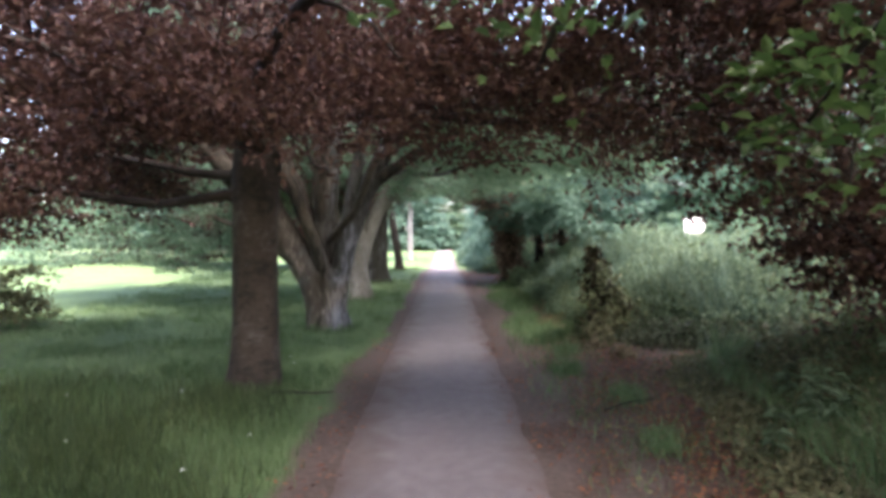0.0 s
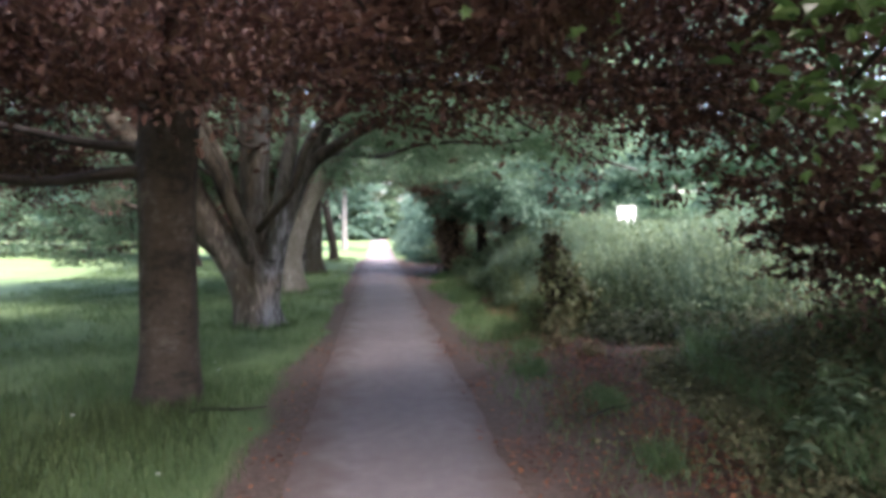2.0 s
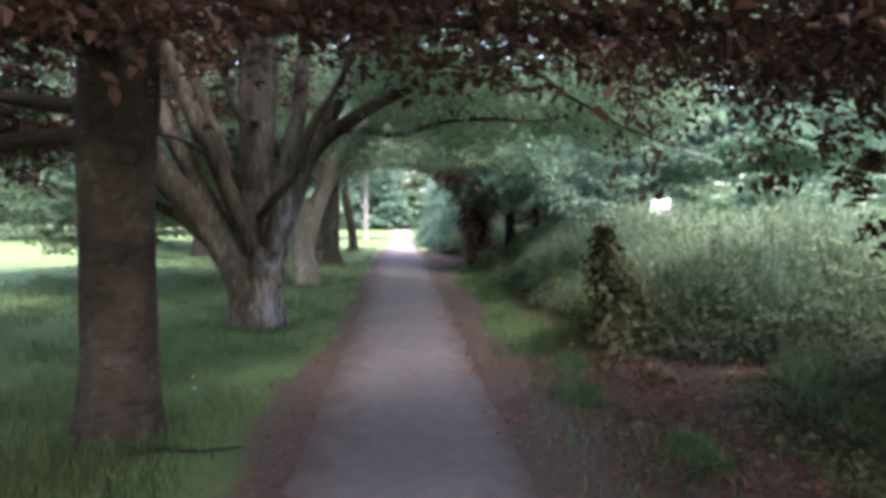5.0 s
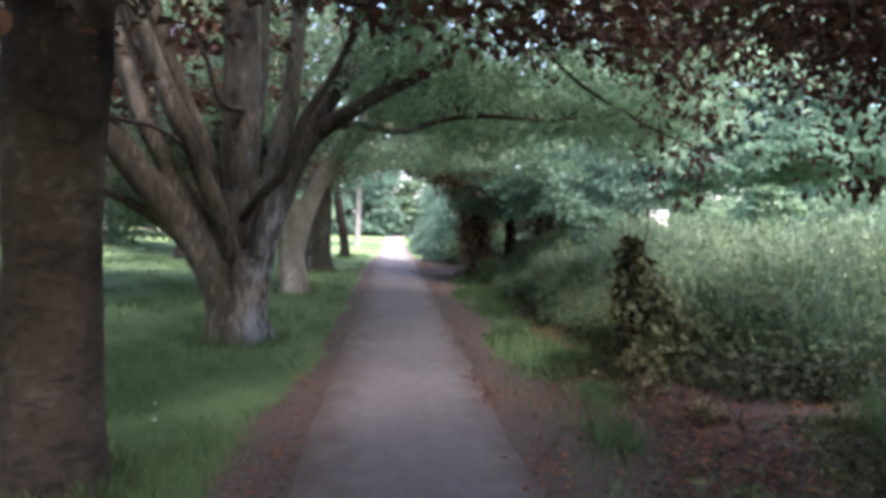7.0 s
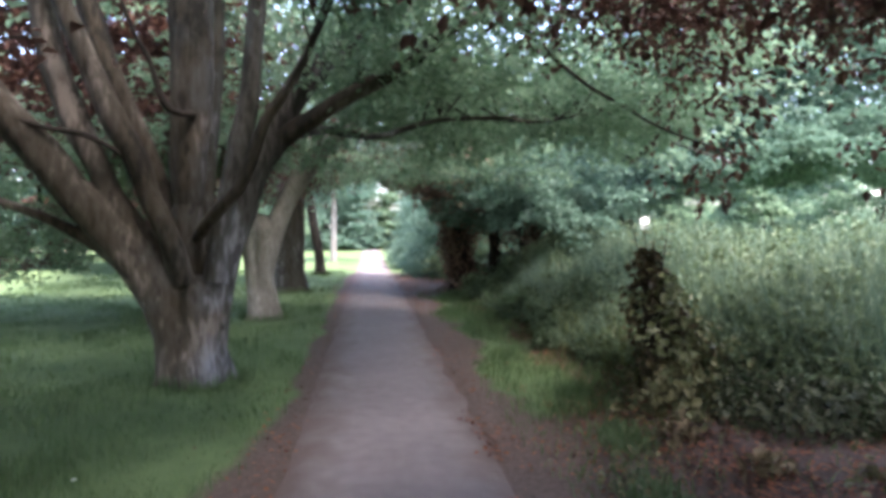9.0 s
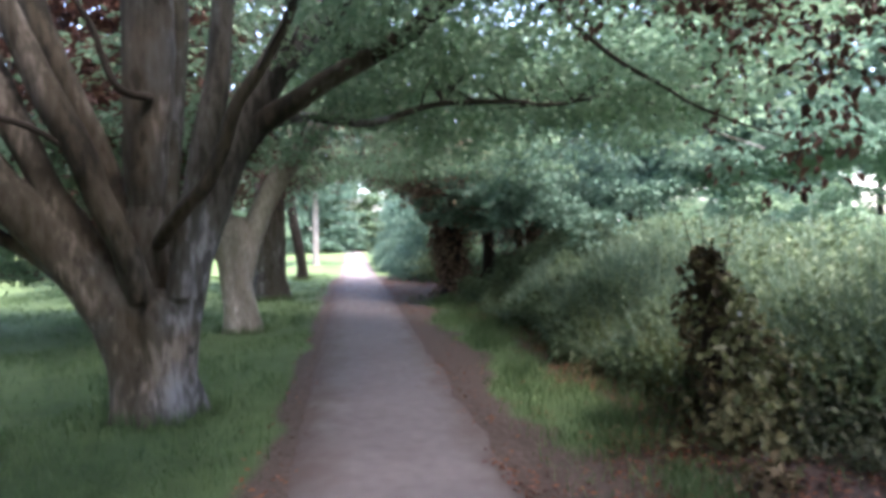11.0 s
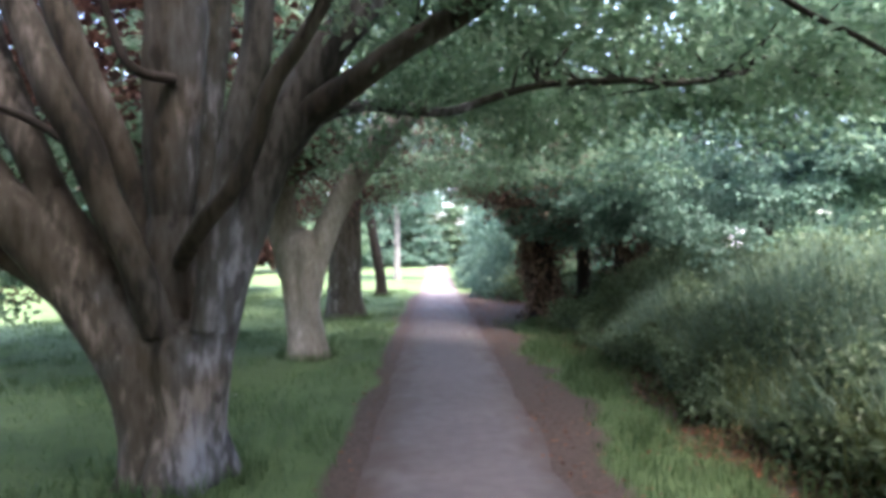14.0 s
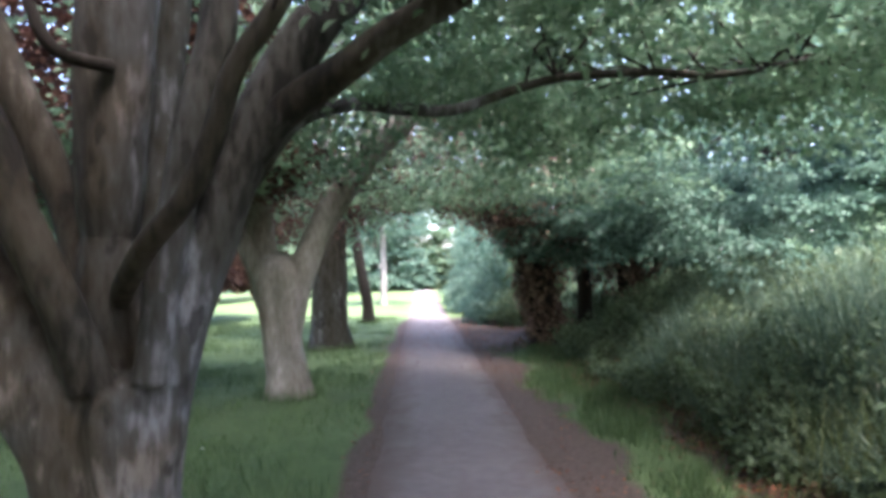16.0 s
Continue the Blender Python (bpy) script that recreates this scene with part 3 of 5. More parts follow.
def hornbeam():
    t = thing("hornbeam_tree", 0, 0, 0, "old multi-stemmed hornbeam with fluted grey trunk and spreading limbs", "tree", "avenue trees")
    stems = [
        [(-2.32, 10.45, -0.06, .228), (-2.31, 10.45, 0.36, .221), (-2.40, 10.45, 0.83, .252), (-2.63, 10.40, 1.25, .235), (-2.94, 10.32, 1.68, .205), (-3.23, 10.22, 2.05, .185), (-3.49, 10.15, 2.44, .194), (-3.79, 10.10, 2.82, .174), (-4.16, 10.10, 3.31, .156)],
        [(-2.38, 10.45, 1.10, .150), (-2.62, 10.38, 1.58, .128), (-2.88, 10.33, 2.00, .122), (-3.10, 10.33, 2.47, .124), (-3.29, 10.35, 2.88, .146), (-3.47, 10.35, 3.44, .137), (-3.59, 10.40, 4.02, .131), (-3.74, 10.40, 4.86, .095)],
        [(-2.21, 10.38, 1.10, .135), (-2.31, 10.26, 1.58, .112), (-2.47, 10.21, 1.99, .108), (-2.63, 10.20, 2.44, .114), (-2.83, 10.20, 2.84, .119), (-3.02, 10.20, 3.29, .110), (-3.20, 10.15, 3.77, .102), (-3.49, 10.10, 4.58, .076)],
        [(-2.27, 10.62, 1.30, .120), (-2.45, 10.72, 1.92, .122), (-2.65, 10.74, 2.42, .122), (-2.86, 10.70, 2.92, .131), (-3.07, 10.70, 3.47, .116), (-3.27, 10.75, 4.09, .107), (-3.58, 10.80, 5.03, .087)],
        [(-2.20, 10.62, 1.05, .150), (-2.23, 10.64, 1.67, .172), (-2.22, 10.62, 2.15, .200), (-2.20, 10.62, 2.65, .212), (-2.17, 10.60, 3.19, .228), (-2.17, 10.65, 3.70, .230), (-2.19, 10.70, 4.27, .240), (-2.19, 10.80, 5.35, .206)],
        [(-2.09, 10.80, 1.30, .100), (-2.12, 10.95, 1.98, .105), (-2.14, 11.10, 2.53, .120), (-2.12, 11.20, 3.09, .122), (-2.09, 11.25, 3.66, .128), (-2.08, 11.30, 4.40, .129), (-2.06, 11.40, 5.43, .109)],
        [(-1.88, 10.46, 1.10, .130), (-1.84, 10.46, 1.57, .110), (-1.77, 10.42, 1.95, .108), (-1.70, 10.42, 2.28, .112), (-1.62, 10.45, 2.66, .120), (-1.53, 10.50, 3.10, .112), (-1.48, 10.50, 3.59, .102), (-1.45, 10.55, 4.10, .093), (-1.39, 10.60, 5.02, .074)],
        [(-1.91, 10.55, -0.06, .160), (-1.94, 10.55, 0.32, .150), (-1.92, 10.55, 0.80, .165), (-1.86, 10.60, 1.27, .182), (-1.77, 10.65, 1.66, .190), (-1.65, 10.70, 2.01, .190), (-1.51, 10.80, 2.42, .182), (-1.30, 10.90, 2.91, .173), (-1.02, 11.00, 3.41, .160), (-0.71, 11.10, 3.77, .141), (-0.33, 11.20, 4.08, .116), (0.72, 11.40, 4.81, .074)],
        [(-1.49, 10.80, 2.37, .118), (-1.21, 10.80, 2.75, .123), (-0.84, 10.75, 3.00, .112), (-0.48, 10.65, 3.22, .100), (-0.13, 10.60, 3.40, .094), (0.22, 10.50, 3.59, .092), (0.50, 10.40, 3.79, .081), (0.82, 10.30, 3.99, .065), (1.37, 10.20, 4.27, .041)],
        [(-2.70, 10.40, 1.24, .143), (-3.01, 10.35, 1.50, .094), (-3.29, 10.30, 1.67, .065), (-3.56, 10.25, 1.82, .055), (-4.08, 10.20, 2.03, .041)],
        [(-2.14, 10.58, 1.56, .050), (-2.02, 10.38, 1.66, .066), (-1.78, 10.15, 1.89, .068), (-1.57, 10.10, 2.10, .067), (-1.43, 10.10, 2.41, .067), (-1.30, 10.10, 2.81, .063), (-1.13, 10.15, 3.09, .059), (-0.91, 10.20, 3.48, .050), (-0.75, 10.25, 3.87, .042), (-0.54, 10.30, 4.36, .028)],
        [(-2.09, 10.40, 2.93, .043), (-2.21, 10.20, 2.91, .039), (-2.28, 10.10, 2.97, .036), (-2.36, 10.10, 3.17, .031), (-2.42, 10.05, 3.42, .027), (-2.54, 10.00, 3.66, .022), (-2.67, 10.00, 4.00, .017)],
        [(-2.68, 10.20, 2.39, .032), (-2.82, 10.10, 2.52, .029), (-3.04, 10.05, 2.63, .029), (-3.38, 10.00, 2.69, .026), (-3.71, 10.00, 2.78, .020)],
        [(-1.58, 11.3, 2.38, .084), (-1.24, 11.3, 2.83, .073), (-0.80, 11.3, 2.95, .056), (-0.46, 11.3, 2.91, .051), (-0.07, 11.3, 2.89, .042), (0.28, 11.3, 3.00, .037), (0.73, 11.3, 3.12, .034), (1.48, 11.3, 3.16, .031), (1.89, 11.3, 3.13, .031), (2.30, 11.3, 3.17, .028), (2.83, 11.3, 3.26, .025), (3.18, 11.3, 3.20, .022), (3.53, 11.3, 3.08, .020), (4.06, 11.3, 2.85, .017), (4.78, 11.3, 2.64, .011)],
        [(2.30, 11.3, 3.17, .022), (2.83, 11.3, 3.27, .022), (3.24, 11.3, 3.35, .017), (3.84, 11.3, 3.37, .014), (4.44, 11.3, 3.55, .008)],
        [(1.21, 10.0, 4.16, .031), (1.52, 10.0, 3.85, .026), (1.83, 10.0, 3.56, .024), (2.24, 10.0, 3.26, .022), (2.65, 10.0, 3.06, .020), (2.97, 10.0, 2.88, .017), (3.51, 10.0, 2.69, .013), (4.13, 10.0, 2.53, .007)],
    ]
    core = [tube_arrays([(-2.10, 10.52, -0.18, .29), (-2.11, 10.52, 0.15, .275), (-2.13, 10.52, 0.55, .27), (-2.16, 10.52, 0.86, .28),
                         (-2.17, 10.52, 1.06, .22), (-2.17, 10.52, 1.16, .12)], seg=48, rough=0.07, flutes=7, flare=0.16, step=0.06, seed=1)]
    for k, (rx, ry) in enumerate(((-0.30, -0.20), (-0.08, -0.30), (0.14, -0.22), (0.28, 0.08), (-0.30, 0.15))):
        core.append(tube_arrays([(-2.09 + rx * 0.6, 10.52 + ry * 0.6, 0.55, .06), (-2.09 + rx * 0.8, 10.52 + ry * 0.8, 0.22, .10),
                                 (-2.09 + rx * 1.15, 10.52 + ry * 1.15, -0.08, .11)], seg=12, step=0.06, seed=k))
    limbs = []
    for i, s in enumerate(stems):
        big = s[0][3] > 0.115
        if big:
            core.append(tube_arrays(taper(s, 2.5), seg=18, rough=0.07, step=0.08, seed=i * 2.3))
        s2 = [(*q[:3], q[3] * (float(np.interp(q[2], [1.4, 2.5], [0.80, 1.0])) if big else 1.0)) for q in s if q[2] > 1.5 or not big]
        if big:
            s2[0] = (*s2[0][:3], s2[0][3] * 0.6)
        bark = M_BARK_WARM if i in (8, 10) else M_BARK_SIDE_TINT if big else M_BARK if s[0][3] > 0.06 else M_BARK_DARK
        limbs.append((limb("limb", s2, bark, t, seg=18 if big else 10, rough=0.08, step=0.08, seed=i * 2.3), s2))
    grown_trunk(core, M_BARK_SIDE_TINT, t, 0.016)

    def low(x, y):
        b = 3.05 + (0.35 if y < 10 else 0) + (0.25 if x > 0 else 0) + ((0.75 if y > 11 else 0.35) if -1.7 < x <= 0.2 else 0)
        if x > 2:
            b -= 0.22 * (x - 2)
        if x < -3.2:
            b = 2.5 - 0.15 * (-x - 3.2)
        return b

    def keep(x, y, z):
        if y < 11.3 and -4.6 < x < -0.7 and z < 4.6:
            return False
        if y >= 11.3 and x < -0.9 and z < 5.0 and rng.uniform() < 0.75:
            return False
        return not (x <= -4.6 and y < 11.2 and z < 3.0) and not (y < 8.4 and z < 3.3)

    _, c = crown(t, M_GREEN, (-0.9, 11.3), (5.1, 3.7), low, 6.0, 980, 50, 0.10, 0.6, keep, upper=0.05)
    crown(t, M_GREEN, (-2.3, 9.9), (2.8, 2.4), lambda x, y: 4.7, 7.2, 150, 50, 0.11, 0.65, upper=0)
    crown(t, M_GREEN, (-0.55, 11.7), (0.95, 0.7), lambda x, y: 2.7 + 0.2 * (x + 0.5), 3.4, 26, 40, 0.085, 0.33, upper=0, name="hanging_foliage")
    limb("limb", [(-3.75, 10.75, 2.4, .07), (-4.4, 11.8, 2.75, .05), (-5.0, 13.0, 2.5, .035), (-5.35, 13.7, 1.9, .02), (-5.4, 14.0, 1.2, .008)], M_BARK_DARK, t, seg=8)
    crown(t, M_GREEN, (-5.5, 13.8), (1.1, 1.0), lambda x, y: 0.95 + 0.5 * abs(x + 5.4), 2.7, 90, 42, 0.09, 0.38, name="drooping_foliage", upper=0)
    crown(t, M_GREEN, (-7.9, 13.2), (1.9, 1.0), lambda x, y: 1.2 + 0.4 * math.sin(x * 2.3), 3.4, 100, 40, 0.085, 0.36, name="drooping_foliage", upper=0)
    twigs([q for q in limbs if q[1][0][3] > 0.045], c, 120, 0.014, M_BARK_DARK)
    return t


def forked_tree():
    t = thing("forked_hornbeam_tree", 0, 0, 0, "grey hornbeam forking into two smooth stems", "tree", "avenue trees")
    trunk = [(-2.22, 15.4, -0.05, .34), (-2.25, 15.4, .3, .30), (-2.31, 15.4, 0.8, .28), (-2.35, 15.4, 1.3, .30), (-2.36, 15.4, 1.7, .36), (-2.4, 15.4, 1.95, .25)]
    stems = [[(-2.42, 15.4, 1.3, .26), (-2.55, 15.4, 1.85, .235), (-2.62, 15.4, 2.5, .22), (-2.6, 15.4, 3.3, .18), (-2.5, 15.4, 4.5, .12), (-2.4, 15.4, 6, .05)],
             [(-2.25, 15.4, 0.9, .22), (-2.10, 15.4, 1.45, .20), (-1.90, 15.4, 2.05, .195), (-1.58, 15.4, 2.62, .19), (-1.02, 15.4, 3.38, .185), (-0.53, 15.4, 3.86, .175), (0.1, 15.4, 4.5, .14), (1.0, 15.3, 5.2, .07)],
             [(-2.55, 15.3, 1.55, .12), (-2.68, 15.25, 1.9, .12), (-2.78, 15.2, 2.2, .11), (-2.81, 15.2, 2.36, .085)],
             [(-2.6, 15.3, 2.0, .05), (-2.9, 15.2, 2.5, .06), (-3.1, 15.2, 3.1, .05), (-3.6, 15.2, 4, .02)]]
    limbs = [(limb("limb", [(*q[:3], q[3] * (0.94 if q[2] < 2.6 else 1.0)) for q in s[1:]], M_BARK_PALE, t, seg=16), s[1:]) for s in stems]
    grown_trunk([tube_arrays(trunk, seg=24, flare=0.2, flutes=4, step=0.1, seed=4)] + [tube_arrays(taper(s, 2.7), seg=16) for s in stems], M_BARK_PALE, t)

    def low(x, y):
        return 2.95 + (0.75 if -1.4 < x < 0.6 and y < 15.6 else 0) - (0.25 * (x - 2) if x > 2 else 0) - (0.35 * min(2.5, -x - 2.8) if x < -2.8 else 0)

    def keep(x, y, z):
        return not (-3.0 < x < -1.2 and y < 15.7 and z < 2.7) and not (-1.5 < x < 0.4 and y < 15.6 and z < 4.0)

    _, c = crown(t, M_GREEN, (-0.9, 15.9), (4.4, 2.9), low, 6.2, 400, 50, 0.105, 0.6, keep, upper=0.05)
    twigs(limbs, c, 60, 0.02, M_BARK_DARK)
    return t


def simple_tree(name, label, x, y, r, lean, split, leaf, bark, reach, low, top, count, per, size, keep=None, group="avenue trees", centre=None, stems=3, upper=0.3, clump=0.0):
    """A trunk that parts into a few stems under a leafy crown."""
    t = thing(name, x, y, 0, label, "tree", group)
    limb("trunk", [(x, y, -0.1, r * 1.15), (x, y, 0.5, r), (x + lean * 0.5, y, split * 0.6, r * 0.9), (x + lean, y, split, r * 0.85)], bark, t, seg=18,
         flare=0.25, flutes=3, step=0.2, seed=x + y)
    limbs = []
    for k in range(stems):
        a = 2 * math.pi * k / stems + x
        e = (x + lean + math.cos(a) * reach[0] * 0.45, y + math.sin(a) * reach[1] * 0.45, split + (top - split) * 0.6)
        m = (x + lean + math.cos(a) * reach[0] * 0.15, y + math.sin(a) * reach[1] * 0.15, split + (top - split) * 0.3)
        pts = [(x + lean, y, split - 0.25, r * 0.7), (*m, r * 0.5), (*e, r * 0.15)]
        limbs.append((limb("limb", pts, bark, t, seg=10, step=0.3), pts))
    _, c = crown(t, leaf, centre or (x, y), reach, low, top, count, per, size, clump or max(0.5, size * 5), keep, upper=upper)
    twigs(limbs, c, 26, 0.02, bark)
    return t


beech()
hornbeam()
forked_tree()
simple_tree("dark_copper_tree", "copper beech with thick dark reddish trunk", -2.4, 20.3, 0.40, 0.1, 3.2, M_COPPER, M_BARK, (4.4, 2.9),
            lambda x, y: 3.5 - 0.34 * min(4.0, abs(x)) + 0.5 * noise.noise((x * 1.6, y * 1.6, 1.0)), 7.5, 330, 45, 0.11, centre=(-1.1, 20.4), upper=0.25)
simple_tree("slender_dark_tree", "slender dark-stemmed tree at the lawn's edge", -2.1, 27.0, 0.19, -0.5, 3.6, M_GREEN, M_BARK_DARK, (3.6, 2.2),
            lambda x, y: 3.7 - 0.3 * abs(x) + 0.5 * noise.noise((x * 1.6, y * 1.6, 2.0)), 8.0, 280, 40, 0.12, centre=(-1.4, 23.6), upper=0.3)
simple_tree("pale_birch_tree", "pale-barked birch standing on the sunlit lawn", -2.2, 37.5, 0.17, 0.05, 4.5, M_PALE, M_PALE_BARK, (2.2, 2.2),
            lambda x, y: 3.8, 9.0, 170, 36, 0.14)
ivy_tree = simple_tree("ivy_clad_tree", "dark ivy-clad copper tree overhanging the path", 2.2, 19.0, 0.27, -0.15, 2.9, M_RED_IVY, M_BARK_DARK, (2.6, 2.6),
            lambda x, y: 3.3 - 0.5 * max(0.0, x - 0.2) + 0.5 * noise.noise((x * 1.6, y * 1.6, 5.0)), 6.0, 360, 42, 0.10, centre=(2.3, 19.8), upper=0.15)
n = 4200
z, a = rng.uniform(0.1, 3.9, n), rng.uniform(0, 2 * math.pi, n)
r = (np.interp(z, [0, 0.9, 1.8, 2.8, 3.9], [0.34, 0.30, 0.42, 0.70, 0.95]) + 0.10 * np.sin(3 * a + 2 * z) + 0.12 * np.sin(4 * z + a) + 0.1 * np.sin(11 * z + 5 * a)) * rng.uniform(0.55, 1.25, n)
v, f = leaf_arrays(np.stack([2.2 - 0.05 * z + r * np.cos(a), 19.0 + r * np.sin(a), z], 1), np.stack([np.cos(a), np.sin(a), np.full(n, .4)], 1) + rng.normal(0, .35, (n, 3)),
                   np.stack([np.cos(a) * .4, np.sin(a) * .4, np.full(n, -.8)], 1) + rng.normal(0, .4, (n, 3)), rng.uniform(0.08, 0.15, n), 0.8)
link_mesh("ivy_cover", v, f, M_RED_IVY, ivy_tree, smooth=False)
for px, py, pr in ((3.2, 19.6, 0.16), (3.9, 19.2, 0.12), (4.6, 20.2, 0.15), (5.6, 20.5, 0.12), (2.6, 22.3, 0.14)):
    t = thing("dark_stem_tree", px, py, 0, "thin dark tree stem in the shade of the thicket", "tree", "thicket stems")
    limb("trunk", [(px, py, -0.1, pr * 1.2), (px + 0.05, py, 1.2, pr), (px - 0.05, py, 2.6, pr * 0.9), (px + 0.1, py, 4.5, pr * 0.6)], M_BARK_DARK, t, seg=10, step=0.3)
    crown(t, M_RED_IVY, (px + 0.2, py + 0.5), (1.2, 1.2), lambda x, y: 2.4, 5.0, 30, 34, 0.11, upper=0)
simple_tree("hanging_green_tree", "broad pale-green tree with foliage hanging over the long grass", 6.2, 17.8, 0.28, 0.2, 3.0, M_PALE, M_BARK_DARK, (5.9, 3.8),
            lambda x, y: 2.0 + 0.5 * float(smoothstep(4.8, 6.2, x)) + 0.7 * float(smoothstep(6.3, 7.6, x)) + 0.65 * noise.noise((x * 0.8, y * 0.8, 3.0)) + 0.3 * noise.noise((x * 2.5, y * 2.5, 6.0)), 10.5, 1750, 66, 0.105, keep=lambda x, y, z: x > 6.2 or z < 3.4 + 0.55 * max(0.0, x - 2.5), centre=(7.4, 17.2), group="", upper=0.75, clump=0.40)


def maple():
    t = thing("maple_tree", 0, 0, 0, "sycamore maple with bright green lobed leaves over the path", "tree")
    limb("trunk", [(6.2, -1.5, -0.1, .4), (6.2, -1.5, 0.6, .34), (6.1, -1.4, 2.4, .3), (6.0, -1.4, 3.6, .25), (5.6, -1.2, 6, .12)], M_BARK_BROWN, t, seg=18, flare=.25)
    arms = [[(6.05, -1.4, 2.7, .13), (4.8, 0.2, 3.4, .09), (3.4, 1.6, 3.5, .06), (2.5, 2.8, 3.0, .03), (2.3, 3.5, 2.4, .012)],
            [(6.05, -1.4, 2.5, .12), (5.0, 0.8, 3.0, .08), (3.6, 2.4, 2.9, .05), (2.7, 3.3, 2.4, .015)],
            [(5.9, -1.3, 3.5, .13), (3.5, -1.2, 4.3, .08), (1.2, 0.9, 3.7, .05), (0.75, 2.6, 3.1, .03), (0.6, 3.5, 2.75, .012)],
            [(5.9, -1.3, 3.8, .13), (3.0, -3.0, 4.8, .08), (0.0, -3.4, 4.8, .04), (-2.5, -3.0, 4.4, .02)]]
    for a in arms:
        limb("limb", a, M_BARK_DARK, t, seg=8)
    crown(t, M_MAPLE, (3.0, -1.6), (7.5, 6.0), lambda x, y: 3.6 - (0.45 * (x - 3.2) if x > 3.2 and y > 0 else 0), 8.5, 950, 38, 0.14, 0.6,
          lambda x, y, z: (y < 0.8 or x > 3.2 + 0.12 * y) and z > 1.6)
    arms.append([(5.2, 0.5, 3.0, .07), (3.6, 2.1, 3.3, .05), (3.0, 3.3, 2.9, .025), (2.85, 4.0, 2.3, .01)])
    arms.append([(3.6, 2.1, 3.3, .04), (2.65, 2.85, 3.0, .025), (2.4, 3.1, 2.5, .014), (2.33, 3.15, 1.9, .006)])
    for a in arms[-2:]:
        limb("limb", a, M_BARK_DARK, t, seg=8)
    crown(t, M_MAPLE, (3.0, 3.0), (1.3, 1.1), lambda x, y: 2.35, 3.9, 46, 16, 0.13, 0.35, lambda x, y, z: x > 1.6, upper=0)
    crown(t, M_MAPLE, (0.7, 2.9), (1.0, 0.7), lambda x, y: 2.85, 3.6, 14, 12, 0.12, 0.35, upper=0)
    # single lobed leaves near the walker
    bm = bmesh.new()
    tip = [(0.0, 0.0), (0.20, -0.06), (0.46, 0.10), (0.30, 0.24), (0.52, 0.50), (0.22, 0.50), (0.0, 0.95), (-0.22, 0.50), (-0.52, 0.50), (-0.30, 0.24), (-0.46, 0.10), (-0.20, -0.06)]
    mid = bm.verts.new((0, 0.35, 0.03))
    ring = [bm.verts.new((x, y, -0.10 * (x * x + y * y))) for x, y in tip]
    for i, a in enumerate(ring):
        bm.faces.new((mid, a, ring[(i + 1) % len(ring)]))
    me = bpy.data.meshes.new("leaf")
    bm.to_mesh(me)
    bm.free()
    me.materials.append(M_MAPLE)
    for i in range(320):
        a = arms[(0, 1, 4, 5, 5, 2)[i % 6]]
        q = smooth_line(a, 0.1)
        k = int(len(q) * (1 - rng.uniform(0, 0.75) ** 1.7)) - 1
        p = q[max(0, k), :3] + rng.normal(0, 0.20, 3) + np.array((0, 0, -0.08))
        if p[2] < 1.85:
            continue
        ob = new("leaf", me)
        ob.parent = t
        s = rng.uniform(0.07, 0.115)
        ob.matrix_basis = Matrix.LocRotScale(p, Euler((rng.normal(-0.6, 0.4), rng.normal(0, 0.4), rng.uniform(0, 6.28))), (s, s, s))
    return t


maple()
for bx, by, br, bt in ((4.0, 20.9, 1.4, 1.5), (6.0, 21.2, 1.4, 1.4), (3.3, 24.0, 1.2, 2.2), (11.5, 21.5, 1.8, 1.6)):
    t = thing("thicket_shrub", bx, by, 0, "dark shaded shrub under the thicket trees", "shrub", "thicket shrubs")
    limb("trunk", [(bx, by, -0.1, .08), (bx, by, bt * 0.4, .06), (bx + .1, by, bt * 0.8, .03)], M_BARK_DARK, t, seg=7, step=0.5)
    crown(t, M_NETTLE, (bx, by), (br, br * 0.7), lambda x, y: 0.1, bt, 120, 40, 0.12, 0.5, low_share=0.1, upper=0)
t = thing("lawn_shrub", -7.2, 9.8, 0, "dark green shrub drooping onto the lawn", "shrub")
limb("trunk", [(-8.5, 10.1, -0.1, .08), (-8.5, 10.1, 0.6, .05), (-8.4, 10.1, 1.2, .02)], M_BARK_DARK, t, seg=7, step=0.4)
crown(t, M_IVY, (-8.5, 10.2), (1.1, 1.1), lambda x, y: 0.15, 1.8, 120, 40, 0.09, 0.4, low_share=0.2, upper=0)
lawn_copper = simple_tree("lawn_copper_tree", "copper beech with drooping purple foliage standing on the lawn", -7.6, 24.8, 0.36, 0.1, 2.8, M_COPPER, M_BARK_BROWN, (2.8, 3.4),
            lambda x, y: 2.2 - 0.2 * max(0, 19 - y) * 0.5, 8.5, 300, 46, 0.11, centre=(-7.3, 23.4), group="", stems=4)
crown(lawn_copper, M_COPPER, (-6.0, 14.9), (4.2, 2.5), lambda x, y: 3.0, 8.4, 820, 52, 0.11, 0.6, upper=0.6)
crown(lawn_copper, M_COPPER, (-7.6, 16.8), (3.2, 1.2), lambda x, y: 1.15 + 0.35 * math.sin(x * 1.9) + 0.25 * noise.noise((x * 2, y, 4.0)), 3.6, 170, 40, 0.085, 0.35, upper=0, name="drooping_foliage")
limb("limb", [(-7.5, 24.5, 2.8, .2), (-7.0, 20.0, 4.2, .12), (-6.4, 15.5, 4.6, .05)], M_BARK_BROWN, lawn_copper)


